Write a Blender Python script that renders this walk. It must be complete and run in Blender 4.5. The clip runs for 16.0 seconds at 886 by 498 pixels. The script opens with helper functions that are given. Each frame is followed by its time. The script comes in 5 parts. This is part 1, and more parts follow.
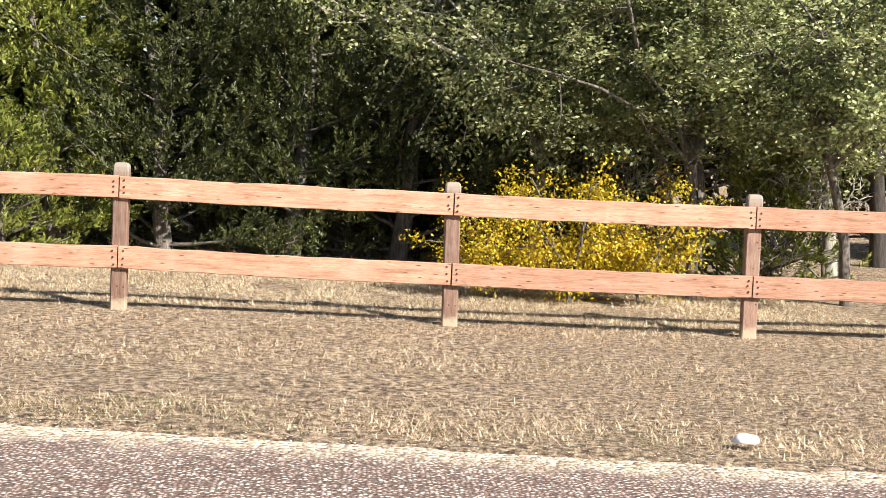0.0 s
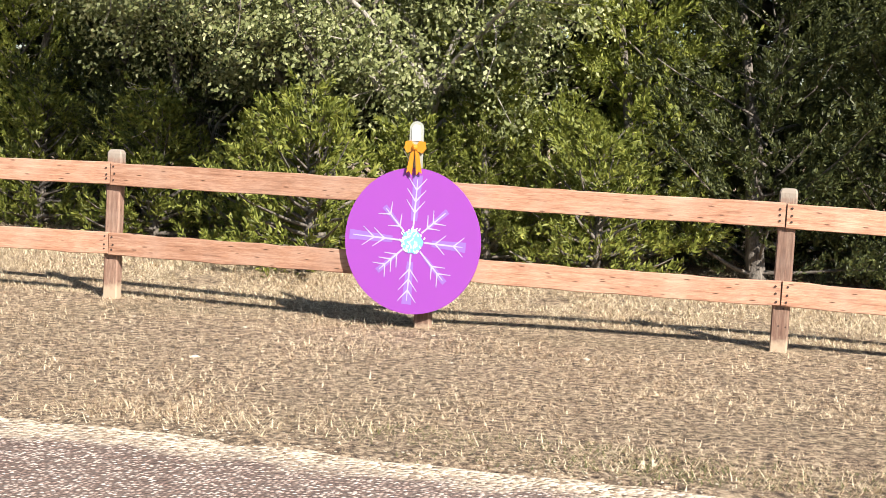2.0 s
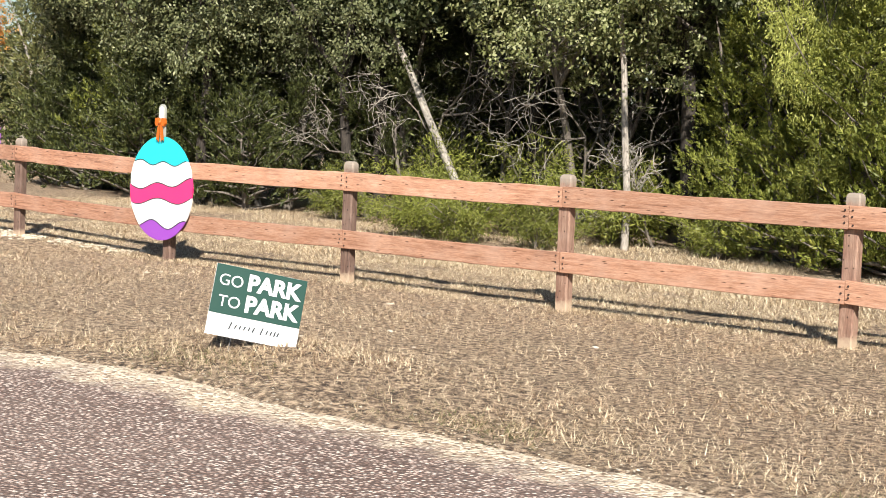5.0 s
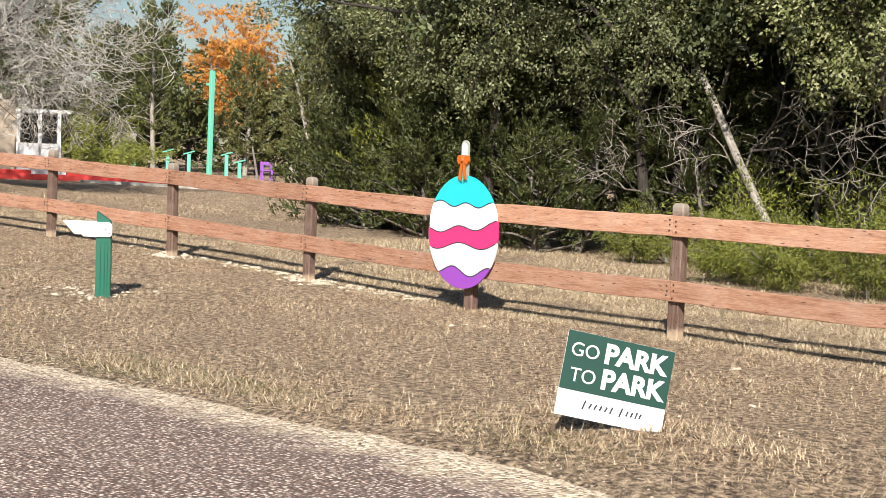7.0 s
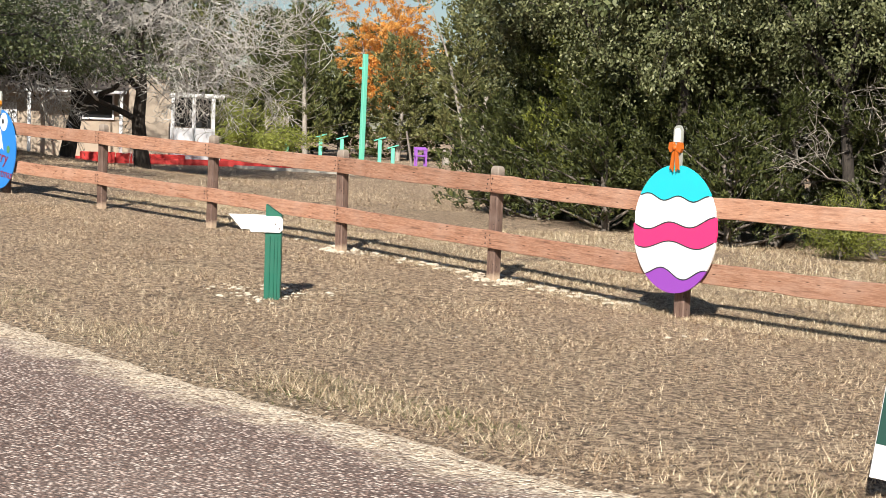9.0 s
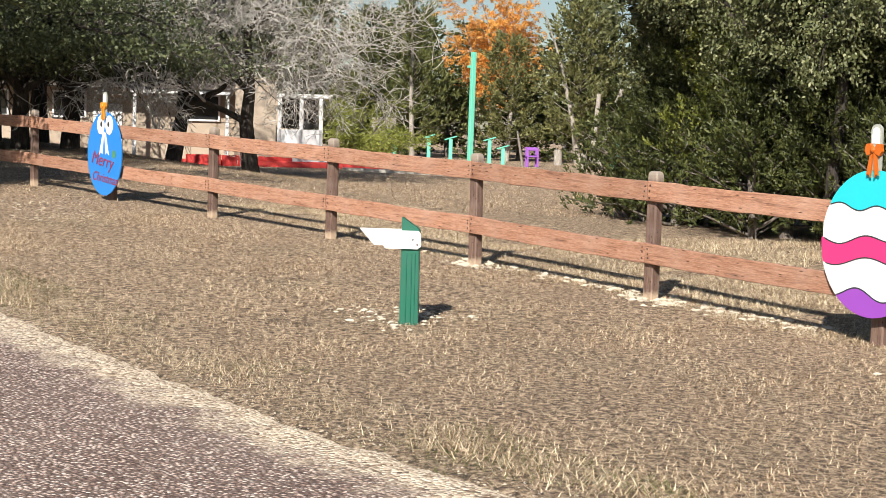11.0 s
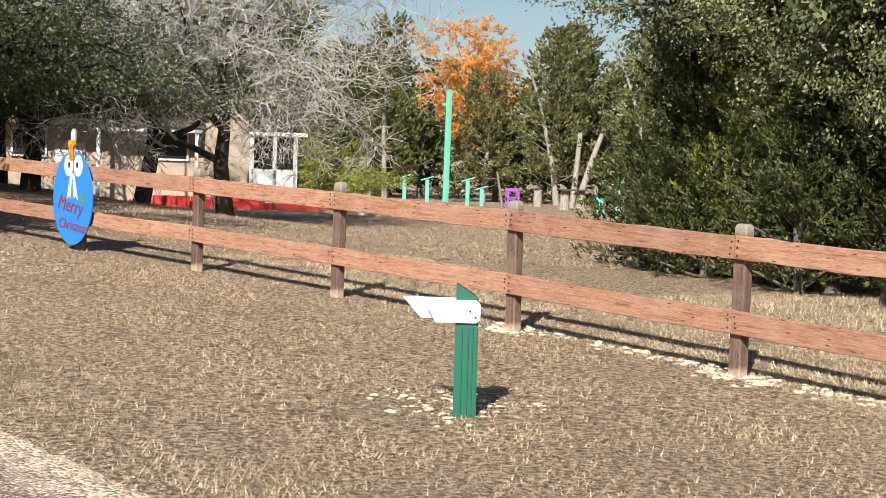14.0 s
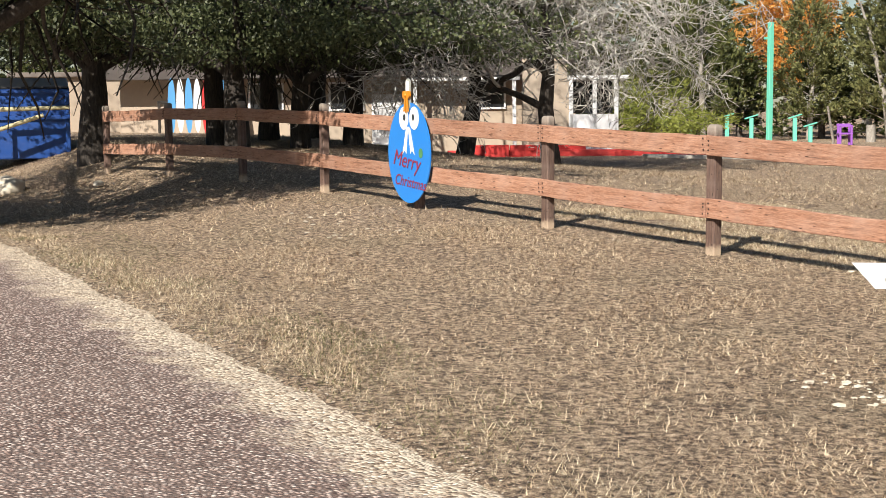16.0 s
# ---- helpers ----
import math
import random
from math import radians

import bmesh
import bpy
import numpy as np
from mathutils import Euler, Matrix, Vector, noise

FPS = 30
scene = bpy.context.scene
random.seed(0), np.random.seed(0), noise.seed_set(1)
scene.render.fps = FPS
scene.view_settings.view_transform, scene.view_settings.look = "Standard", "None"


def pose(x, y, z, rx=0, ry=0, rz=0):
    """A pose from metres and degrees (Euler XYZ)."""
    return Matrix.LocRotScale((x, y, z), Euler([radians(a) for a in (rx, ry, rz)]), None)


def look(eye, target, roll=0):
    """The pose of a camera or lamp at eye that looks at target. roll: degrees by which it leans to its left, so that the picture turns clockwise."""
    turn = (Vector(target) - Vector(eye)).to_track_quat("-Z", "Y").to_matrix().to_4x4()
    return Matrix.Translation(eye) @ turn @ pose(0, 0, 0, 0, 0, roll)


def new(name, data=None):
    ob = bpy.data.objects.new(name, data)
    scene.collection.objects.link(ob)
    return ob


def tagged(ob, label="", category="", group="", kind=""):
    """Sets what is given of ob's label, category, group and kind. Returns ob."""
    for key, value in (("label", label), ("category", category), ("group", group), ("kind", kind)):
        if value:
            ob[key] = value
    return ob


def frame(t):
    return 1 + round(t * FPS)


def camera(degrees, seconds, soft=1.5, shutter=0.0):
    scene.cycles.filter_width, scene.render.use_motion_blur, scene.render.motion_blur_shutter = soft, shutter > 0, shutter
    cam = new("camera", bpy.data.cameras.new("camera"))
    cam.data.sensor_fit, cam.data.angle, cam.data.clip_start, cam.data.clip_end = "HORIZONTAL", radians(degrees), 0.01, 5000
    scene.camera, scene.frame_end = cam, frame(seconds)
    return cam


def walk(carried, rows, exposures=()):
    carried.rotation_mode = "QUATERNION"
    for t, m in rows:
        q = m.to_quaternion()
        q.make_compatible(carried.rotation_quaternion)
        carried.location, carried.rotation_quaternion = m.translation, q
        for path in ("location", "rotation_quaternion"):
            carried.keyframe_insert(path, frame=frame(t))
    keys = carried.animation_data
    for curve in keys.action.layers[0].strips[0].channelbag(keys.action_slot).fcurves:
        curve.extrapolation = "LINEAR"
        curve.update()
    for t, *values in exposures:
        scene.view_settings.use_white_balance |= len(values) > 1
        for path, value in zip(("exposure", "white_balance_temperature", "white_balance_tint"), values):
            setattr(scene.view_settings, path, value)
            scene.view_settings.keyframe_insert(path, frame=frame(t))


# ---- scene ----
cam = camera(31.5, 16.0, soft=0.7)
PATH = [
    (0, (10.189, -13.618, 1.587), (10.294, -11.627, 1.432), 2.1),
    (0.5, (9.676, -13.274, 1.587), (9.607, -11.279, 1.455), 2.2),
    (1, (9.158, -12.936, 1.588), (8.961, -10.95, 1.463), 2.4),
    (1.5, (8.64, -12.668, 1.591), (8.342, -10.695, 1.454), 2.6),
    (2, (8.103, -12.414, 1.593), (7.695, -10.463, 1.428), 2.6),
    (2.5, (7.568, -12.214, 1.596), (7.018, -10.3, 1.412), 2.3),
    (3, (7.016, -12.045, 1.597), (6.289, -10.191, 1.412), 2.1),
    (3.5, (6.536, -11.953, 1.6), (5.611, -10.187, 1.429), 2.2),
    (4, (6.105, -11.842, 1.606), (5.009, -10.176, 1.452), 2.3),
    (4.5, (5.728, -11.617, 1.599), (4.52, -10.03, 1.452), 2.3),
    (5, (5.382, -11.341, 1.591), (4.1, -9.814, 1.437), 2.2),
    (7.5, (3.309, -10.417, 1.587), (1.765, -9.151, 1.471), 2.1),
    (8, (2.891, -10.244, 1.582), (1.329, -9.001, 1.461), 2.2),
    (8.5, (2.464, -10.052, 1.58), (0.876, -8.843, 1.445), 2.0),
    (9, (2.035, -9.882, 1.586), (0.411, -8.725, 1.439), 2.0),
    (9.5, (1.604, -9.696, 1.589), (-0.061, -8.598, 1.436), 2.0),
    (10, (1.18, -9.553, 1.595), (-0.52, -8.51, 1.437), 1.9),
    (12.5, (-0.823, -8.893, 1.599), (-2.495, -7.801, 1.484), 0.9),
    (13, (-1.23, -8.787, 1.61), (-2.889, -7.674, 1.511), 1.3),
    (13.5, (-1.676, -8.707, 1.619), (-3.334, -7.593, 1.528), 1.6),
    (14, (-2.094, -8.567, 1.615), (-3.763, -7.47, 1.514), 1.7),
    (14.5, (-2.511, -8.455, 1.599), (-4.202, -7.395, 1.474), 1.3),
    (15, (-2.953, -8.368, 1.584), (-4.677, -7.366, 1.428), 0.7),
    (15.5, (-3.451, -8.318, 1.587), (-5.225, -7.41, 1.411), 0.0),
    (16, (-3.956, -8.283, 1.606), (-5.799, -7.527, 1.431), -0.7),
]
walk(cam, [(t, look(eye, target, roll)) for t, eye, target, roll in PATH], [(0, 1.05), (3, 1.0), (5, 0.8), (8, 0.55), (13.5, 0.6), (16, 0.5)])

# ---- world, sun, exposure ----
SUN_WAY = Vector((-1.0, 1.08, -1.0)).normalized()
world = bpy.data.worlds.new("sky_world")
scene.world = world
world.use_nodes = True
wn = world.node_tree.nodes
sky = wn.new("ShaderNodeTexSky")
sky.sky_type = "NISHITA"
sky.sun_disc = False
sky.sun_elevation = math.asin(-SUN_WAY.z)
sky.sun_rotation = math.atan2(-SUN_WAY.x, -SUN_WAY.y)
sky.air_density, sky.dust_density, sky.ozone_density = 1.0, 0.5, 2.0
wn["Background"].inputs["Strength"].default_value = 0.054
world.node_tree.links.new(sky.outputs[0], wn["Background"].inputs["Color"])
sun_data = bpy.data.lights.new("sun", "SUN")
sun_data.energy, sun_data.angle, sun_data.color = 5.0, radians(0.55), (1.0, 0.93, 0.83)
sun = new("sun", sun_data)
sun.matrix_world = look((20, -30, 30), Vector((20, -30, 30)) + SUN_WAY)


# ---- materials ----
def material(name, rough=0.8, metal=0.0):
    m = bpy.data.materials.new(name)
    m.use_nodes = True
    b = m.node_tree.nodes["Principled BSDF"]
    b.inputs["Roughness"].default_value = rough
    b.inputs["Metallic"].default_value = metal
    return m, m.node_tree.nodes, m.node_tree.links, b


def mapped(n, l, scale=(1, 1, 1), space="Object"):
    c, p = n.new("ShaderNodeTexCoord"), n.new("ShaderNodeMapping")
    p.inputs["Scale"].default_value = scale
    l.new(c.outputs[space], p.inputs[0])
    return p.outputs[0]


def grain(n, l, at, scale, detail=4.0, rough=0.6):
    t = n.new("ShaderNodeTexNoise")
    t.inputs["Scale"].default_value, t.inputs["Detail"].default_value, t.inputs["Roughness"].default_value = scale, detail, rough
    l.new(at, t.inputs["Vector"])
    return t.outputs["Fac"]


def ramp(n, l, fac, stops):
    r = n.new("ShaderNodeValToRGB")
    e = r.color_ramp.elements
    while len(e) < len(stops):
        e.new(0.5)
    for el, (p, c) in zip(e, stops):
        el.position, el.color = p, (*c, 1)
    l.new(fac, r.inputs[0])
    return r.outputs[0]


def mix(n, l, fac, a, b, kind="MIX"):
    x = n.new("ShaderNodeMix")
    x.data_type, x.blend_type = "RGBA", kind
    for s, v in ((x.inputs[0], fac), (x.inputs[6], a), (x.inputs[7], b)):
        if isinstance(v, (int, float)):
            s.default_value = v
        elif isinstance(v, tuple):
            s.default_value = (*v, 1)
        else:
            l.new(v, s)
    return x.outputs[2]


def bump(n, l, b, height, strength, distance):
    k = n.new("ShaderNodeBump")
    k.inputs["Strength"].default_value, k.inputs["Distance"].default_value = strength, distance
    l.new(height, k.inputs["Height"])
    l.new(k.outputs[0], b.inputs["Normal"])


def wood(name, dark, mid, light, along=(1.2, 14, 14), rough=0.75, gap=0.5):
    m, n, l, b = material(name, rough)
    at = mapped(n, l, along)
    info = n.new("ShaderNodeObjectInfo")
    shift = n.new("ShaderNodeVectorMath")
    shift.operation = "MULTIPLY_ADD"
    l.new(info.outputs["Random"], shift.inputs[0])
    shift.inputs[1].default_value = (37, 11, 23)
    l.new(at, shift.inputs[2])
    g = grain(n, l, shift.outputs[0], 3.0, 6, 0.65)
    base = ramp(n, l, g, ((0.28, dark), (0.45, mid), (0.7, light)))
    fine = grain(n, l, shift.outputs[0], 14.0, 3, 0.7)
    base = mix(n, l, ramp(n, l, fine, ((0.40, (0, 0, 0)), (0.60, (0.5, 0.5, 0.5)))), base, dark)
    blot = grain(n, l, mapped(n, l, (1.6, 2.2, 2.2)), 1.6, 4)
    base = mix(n, l, ramp(n, l, blot, ((0.45, (0, 0, 0)), (0.75, (0.45, 0.45, 0.45)))), base, tuple(c * 0.75 + 0.10 for c in light))
    # knots and end cracks
    v = n.new("ShaderNodeTexVoronoi")
    v.inputs["Scale"].default_value = 1.0
    wob = n.new("ShaderNodeVectorMath")
    wob.operation = "ADD"
    l.new(mapped(n, l, (4.5, 16, 16)), wob.inputs[0])
    l.new(shift.outputs[0], wob.inputs[1])
    l.new(wob.outputs[0], v.inputs["Vector"])
    knot = ramp(n, l, v.outputs["Distance"], ((0.08, (1, 1, 1)), (0.17, (0, 0, 0))))
    base = mix(n, l, knot, base, tuple(c * gap for c in dark))
    val = n.new("ShaderNodeHueSaturation")
    vary = n.new("ShaderNodeMapRange")
    vary.inputs[3].default_value, vary.inputs[4].default_value = 0.82, 1.12
    l.new(info.outputs["Random"], vary.inputs[0])
    l.new(vary.outputs[0], val.inputs["Value"])
    l.new(base, val.inputs["Color"])
    l.new(val.outputs[0], b.inputs["Base Color"])
    bump(n, l, b, fine, 0.5, 0.004)
    return m


def paint(name, colour, rough=0.45, worn=0.06, spots=()):
    m, n, l, b = material(name, rough)
    g = grain(n, l, mapped(n, l, (1, 1, 1)), 7.0, 5)
    c = mix(n, l, ramp(n, l, g, ((0.35, (0, 0, 0)), (0.8, (1, 1, 1)))), colour, tuple(min(1, k * (1 - worn * 3) + worn * 0.4) for k in colour))
    l.new(c, b.inputs["Base Color"])
    bump(n, l, b, grain(n, l, mapped(n, l, (1, 1, 1)), 60.0, 2), 0.15, 0.002)
    return m


def plain(name, colour, rough=0.6, metal=0.0):
    m, n, l, b = material(name, rough, metal)
    g = grain(n, l, mapped(n, l), 18.0, 3)
    l.new(mix(n, l, g, tuple(c * 0.86 for c in colour), tuple(min(1, c * 1.1) for c in colour)), b.inputs["Base Color"])
    return m


def leafy(name, dark, mid, light, through_light=0.3):
    m, n, l, b = material(name, 0.55)
    geo, info = n.new("ShaderNodeNewGeometry"), n.new("ShaderNodeObjectInfo")
    c = ramp(n, l, geo.outputs["Random Per Island"], ((0.0, dark), (0.55, mid), (1.0, light)))
    patch = grain(n, l, mapped(n, l), 1.3, 3)
    c = mix(n, l, ramp(n, l, patch, ((0.35, (0, 0, 0)), (0.7, (0.6, 0.6, 0.6)))), c, mid)
    hue = n.new("ShaderNodeHueSaturation")
    vary = n.new("ShaderNodeMapRange")
    vary.inputs[3].default_value, vary.inputs[4].default_value = 0.8, 1.2
    l.new(info.outputs["Random"], vary.inputs[0])
    l.new(vary.outputs[0], hue.inputs["Value"])
    l.new(c, hue.inputs["Color"])
    l.new(hue.outputs[0], b.inputs["Base Color"])
    tr, ms = n.new("ShaderNodeBsdfTranslucent"), n.new("ShaderNodeMixShader")
    l.new(hue.outputs[0], tr.inputs["Color"])
    ms.inputs[0].default_value = through_light
    l.new(b.outputs[0], ms.inputs[1])
    l.new(tr.outputs[0], ms.inputs[2])
    l.new(ms.outputs[0], n["Material Output"].inputs["Surface"])
    return m


def thatch(n, l):
    """Hand-sized matting of the dry grass, the same for the soil and the blades on it."""
    return grain(n, l, mapped(n, l, (13, 14, 9)), 1.4, 6, 0.8)


def blade_of(name, dark, mid, light):
    """Dry grass: each blade its own tone, browner and paler in drifts across the lawn."""
    m, n, l, b = material(name, 0.7)
    geo = n.new("ShaderNodeNewGeometry")
    c = ramp(n, l, geo.outputs["Random Per Island"], ((0.0, dark), (0.5, mid), (0.85, light), (1.0, light)))
    drift = grain(n, l, mapped(n, l, (0.6, 1.5, 1.0)), 1.1, 5, 0.65)
    c = mix(n, l, ramp(n, l, drift, ((0.40, (0.5, 0.5, 0.5)), (0.56, (0, 0, 0)))), c, tuple(k * f for k, f in zip(mid, (0.66, 0.58, 0.55))))
    mat_fac = thatch(n, l)
    c = mix(n, l, ramp(n, l, mat_fac, ((0.38, (0.75, 0.75, 0.75)), (0.50, (0, 0, 0)))), c, dark)
    c = mix(n, l, ramp(n, l, mat_fac, ((0.51, (0, 0, 0)), (0.62, (0.75, 0.75, 0.75)))), c, light)
    l.new(c, b.inputs["Base Color"])
    tr, ms = n.new("ShaderNodeBsdfTranslucent"), n.new("ShaderNodeMixShader")
    l.new(c, tr.inputs["Color"])
    ms.inputs[0].default_value = 0.25
    l.new(b.outputs[0], ms.inputs[1])
    l.new(tr.outputs[0], ms.inputs[2])
    l.new(ms.outputs[0], n["Material Output"].inputs["Surface"])
    return m


def bark_of(name, dark, light):
    m, n, l, b = material(name, 0.9)
    g = grain(n, l, mapped(n, l, (14, 14, 3)), 2.0, 6, 0.7)
    l.new(ramp(n, l, g, ((0.35, dark), (0.65, light))), b.inputs["Base Color"])
    bump(n, l, b, g, 0.8, 0.02)
    return m


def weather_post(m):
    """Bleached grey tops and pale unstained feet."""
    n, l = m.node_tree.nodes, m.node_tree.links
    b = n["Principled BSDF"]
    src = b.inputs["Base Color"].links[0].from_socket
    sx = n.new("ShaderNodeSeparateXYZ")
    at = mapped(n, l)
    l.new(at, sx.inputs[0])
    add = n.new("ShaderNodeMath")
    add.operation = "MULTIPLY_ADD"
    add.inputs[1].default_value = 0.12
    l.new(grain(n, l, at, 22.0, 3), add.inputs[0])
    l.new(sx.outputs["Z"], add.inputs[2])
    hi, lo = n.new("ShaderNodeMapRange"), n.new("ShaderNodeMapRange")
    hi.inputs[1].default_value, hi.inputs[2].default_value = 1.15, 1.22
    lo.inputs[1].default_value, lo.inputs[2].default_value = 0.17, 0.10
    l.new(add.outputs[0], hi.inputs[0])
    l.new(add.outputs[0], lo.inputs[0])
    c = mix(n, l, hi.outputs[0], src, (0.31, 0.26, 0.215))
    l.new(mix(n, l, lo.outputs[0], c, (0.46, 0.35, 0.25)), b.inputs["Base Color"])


RAIL = wood("rail_wood", (0.22, 0.10, 0.06), (0.49, 0.26, 0.165), (0.62, 0.38, 0.265), (0.9, 13, 13))
POST = wood("post_wood", (0.11, 0.058, 0.042), (0.25, 0.14, 0.10), (0.39, 0.26, 0.19), (13, 13, 0.9))
DARK_POST = wood("dark_post_wood", (0.06, 0.036, 0.028), (0.155, 0.09, 0.068), (0.26, 0.175, 0.135), (13, 13, 0.9))
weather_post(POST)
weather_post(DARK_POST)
OLD_RAIL = wood("weathered_rail_wood", (0.115, 0.052, 0.033), (0.45, 0.225, 0.14), (0.58, 0.335, 0.225), (0.9, 13, 13))
BARE_END = paint("sawn_post_foot", (0.52, 0.40, 0.29), 0.9)
RUST = plain("rusty_nail", (0.05, 0.03, 0.025), 0.7)
JUNIPER = leafy("juniper_foliage", (0.075, 0.10, 0.016), (0.18, 0.205, 0.034), (0.36, 0.37, 0.085), 0.28)
# Dark cedar green, deepened further to hold the shade inside the woods.
JUNIPER_DARK_SHADED = leafy("dark_shaded_juniper_foliage", (0.022, 0.031, 0.009), (0.064, 0.078, 0.020), (0.15, 0.165, 0.045), 0.15)
OAK = leafy("live_oak_leaves", (0.085, 0.105, 0.032), (0.25, 0.28, 0.105), (0.60, 0.61, 0.34), 0.25)
# Grey-green leaves of the hanging boughs, toned down to stand in for shade.
OAK_GREY_SHADED = leafy("shaded_grey_green_oak_leaves", (0.055, 0.07, 0.027), (0.15, 0.17, 0.07), (0.40, 0.42, 0.23), 0.22)
# Live oak leaves again, with the crown's shade lowered into the green.
OAK_SHADED = leafy("shaded_green_oak_leaves", (0.028, 0.04, 0.014), (0.07, 0.088, 0.032), (0.19, 0.21, 0.10), 0.15)
YELLOW = leafy("yellow_shrub_leaves", (0.30, 0.20, 0.012), (0.55, 0.40, 0.015), (0.75, 0.62, 0.05), 0.4)
ORANGE = leafy("orange_autumn_leaves", (0.50, 0.22, 0.05), (0.74, 0.38, 0.085), (0.82, 0.54, 0.19), 0.45)
BRIGHT = leafy("bright_green_leaves", (0.085, 0.105, 0.015), (0.19, 0.215, 0.035), (0.35, 0.36, 0.09), 0.3)
LIME = leafy("lime_green_leaves", (0.20, 0.23, 0.05), (0.38, 0.41, 0.10), (0.60, 0.60, 0.20), 0.4)
FAR_OLIVE = leafy("olive_cedar_foliage", (0.06, 0.065, 0.022), (0.145, 0.15, 0.052), (0.28, 0.275, 0.11), 0.2)
FAR_GREEN = leafy("dull_green_cedar_foliage", (0.04, 0.05, 0.016), (0.105, 0.118, 0.036), (0.21, 0.22, 0.075), 0.2)
BARK = bark_of("grey_bark", (0.06, 0.05, 0.042), (0.24, 0.21, 0.18))
PALE_BARK = bark_of("pale_bark", (0.20, 0.18, 0.155), (0.46, 0.42, 0.37))
TWIG = bark_of("lichened_twig", (0.34, 0.32, 0.29), (0.72, 0.69, 0.65))
DARK_BARK = bark_of("dark_oak_bark", (0.018, 0.015, 0.013), (0.07, 0.058, 0.048))
BLADE = blade_of("dry_grass_blade", (0.175, 0.112, 0.072), (0.57, 0.42, 0.272), (0.98, 0.83, 0.60))
STRAW = blade_of("pale_straw_blade", (0.30, 0.22, 0.13), (0.71, 0.565, 0.37), (0.97, 0.855, 0.64))
GREEN_BLADE = leafy("green_grass_blade", (0.09, 0.11, 0.03), (0.19, 0.20, 0.07), (0.34, 0.32, 0.14), 0.25)


def lawn_material():
    m, n, l, b = material("dry_lawn", 0.95)
    at = mapped(n, l, (1, 1, 1))
    big = grain(n, l, at, 0.45, 4)
    mid = grain(n, l, at, 3.2, 6, 0.75)
    streak = thatch(n, l)
    c = ramp(n, l, streak, ((0.40, (0.05, 0.033, 0.023)), (0.47, (0.208, 0.142, 0.096)), (0.53, (0.465, 0.335, 0.222)), (0.60, (0.76, 0.59, 0.41))))
    c = mix(n, l, ramp(n, l, mid, ((0.45, (0, 0, 0)), (0.60, (0.28, 0.28, 0.28)))), c, (0.31, 0.235, 0.16))
    c = mix(n, l, ramp(n, l, big, ((0.52, (0, 0, 0)), (0.75, (0.3, 0.3, 0.3)))), c, (0.17, 0.155, 0.08))
    l.new(c, b.inputs["Base Color"])
    bump(n, l, b, streak, 1.0, 0.05)
    return m


def road_material():
    m, n, l, b = material("chip_seal_road", 0.9)
    at = mapped(n, l, (1, 1, 1))
    v = n.new("ShaderNodeTexVoronoi")
    v.inputs["Scale"].default_value = 44.0
    l.new(at, v.inputs["Vector"])
    sep = n.new("ShaderNodeSeparateColor")
    l.new(v.outputs["Color"], sep.inputs[0])
    stone = ramp(n, l, sep.outputs[0], ((0.0, (0.12, 0.072, 0.057)), (0.30, (0.36, 0.24, 0.195)), (0.62, (0.68, 0.52, 0.44)), (1.0, (0.92, 0.79, 0.69))))
    joint = ramp(n, l, v.outputs["Distance"], ((0.30, (0, 0, 0)), (0.55, (0.9, 0.9, 0.9))))
    c = mix(n, l, joint, stone, (0.11, 0.074, 0.06))
    c = mix(n, l, ramp(n, l, grain(n, l, at, 0.8, 5), ((0.4, (0, 0, 0)), (0.7, (0.22, 0.22, 0.22)))), c, (0.40, 0.31, 0.26))
    # pale loose grit gathers along the road's edge
    away = n.new("ShaderNodeAttribute")
    away.attribute_name = "edge_distance"
    edge = n.new("ShaderNodeMath")
    edge.operation = "MULTIPLY_ADD"
    edge.inputs[1].default_value = -1.1
    l.new(grain(n, l, at, 2.6, 6, 0.75), edge.inputs[0])
    l.new(away.outputs["Fac"], edge.inputs[2])
    near = n.new("ShaderNodeMapRange")
    near.inputs[1].default_value, near.inputs[2].default_value = 0.12, -0.22
    l.new(edge.outputs[0], near.inputs[0])
    pale = ramp(n, l, sep.outputs[1], ((0.0, (0.20, 0.135, 0.085)), (0.35, (0.60, 0.465, 0.33)), (1.0, (0.97, 0.85, 0.67))))
    c = mix(n, l, near.outputs[0], c, pale)
    l.new(c, b.inputs["Base Color"])
    bump(n, l, b, v.outputs["Distance"], 0.9, 0.012)
    b.inputs["Normal"].links[0].from_node.invert = True
    return m


LAWN, ROAD = lawn_material(), road_material()


# ---- mesh helpers ----
def smooth(a, b, v):
    k = np.clip((v - a) / (b - a), 0, 1)
    return k * k * (3 - 2 * k)


def height(x, y):
    """The ground: level by the road, rising gently along the fence towards the oaks."""
    rise = 0.033 * np.clip(-(x + 9.0), 0, 32)
    dip = fence_rise(x) * np.exp(-((y / 2.5) ** 2))
    return -dip + rise * (0.2 + 0.8 * smooth(-5.4, -1.5, y)) * (1 - 0.75 * smooth(2, 10, y)) - 0.10 * smooth(6, 14, x) + 0.16 * np.exp(-((x + 2.1) ** 2) / 2.0 - ((y + 4.2) ** 2) / 0.55)


def fence_rise(x):
    """How far the fence line stands over the shallow dip by the round ornament."""
    return 0.06 * np.exp(-(((x - 4.6) / 2.0) ** 2))


def road_edge(x):
    """The line where the lawn meets the road's grit."""
    return np.interp(x, (-60, -26, -24, -12, -7, -3, 4, 8, 13, 20, 60), (-14.0, -7.6, -5.95, -5.58, -5.48, -5.1, -5.1, -5.36, -5.76, -6.0, -6.4))


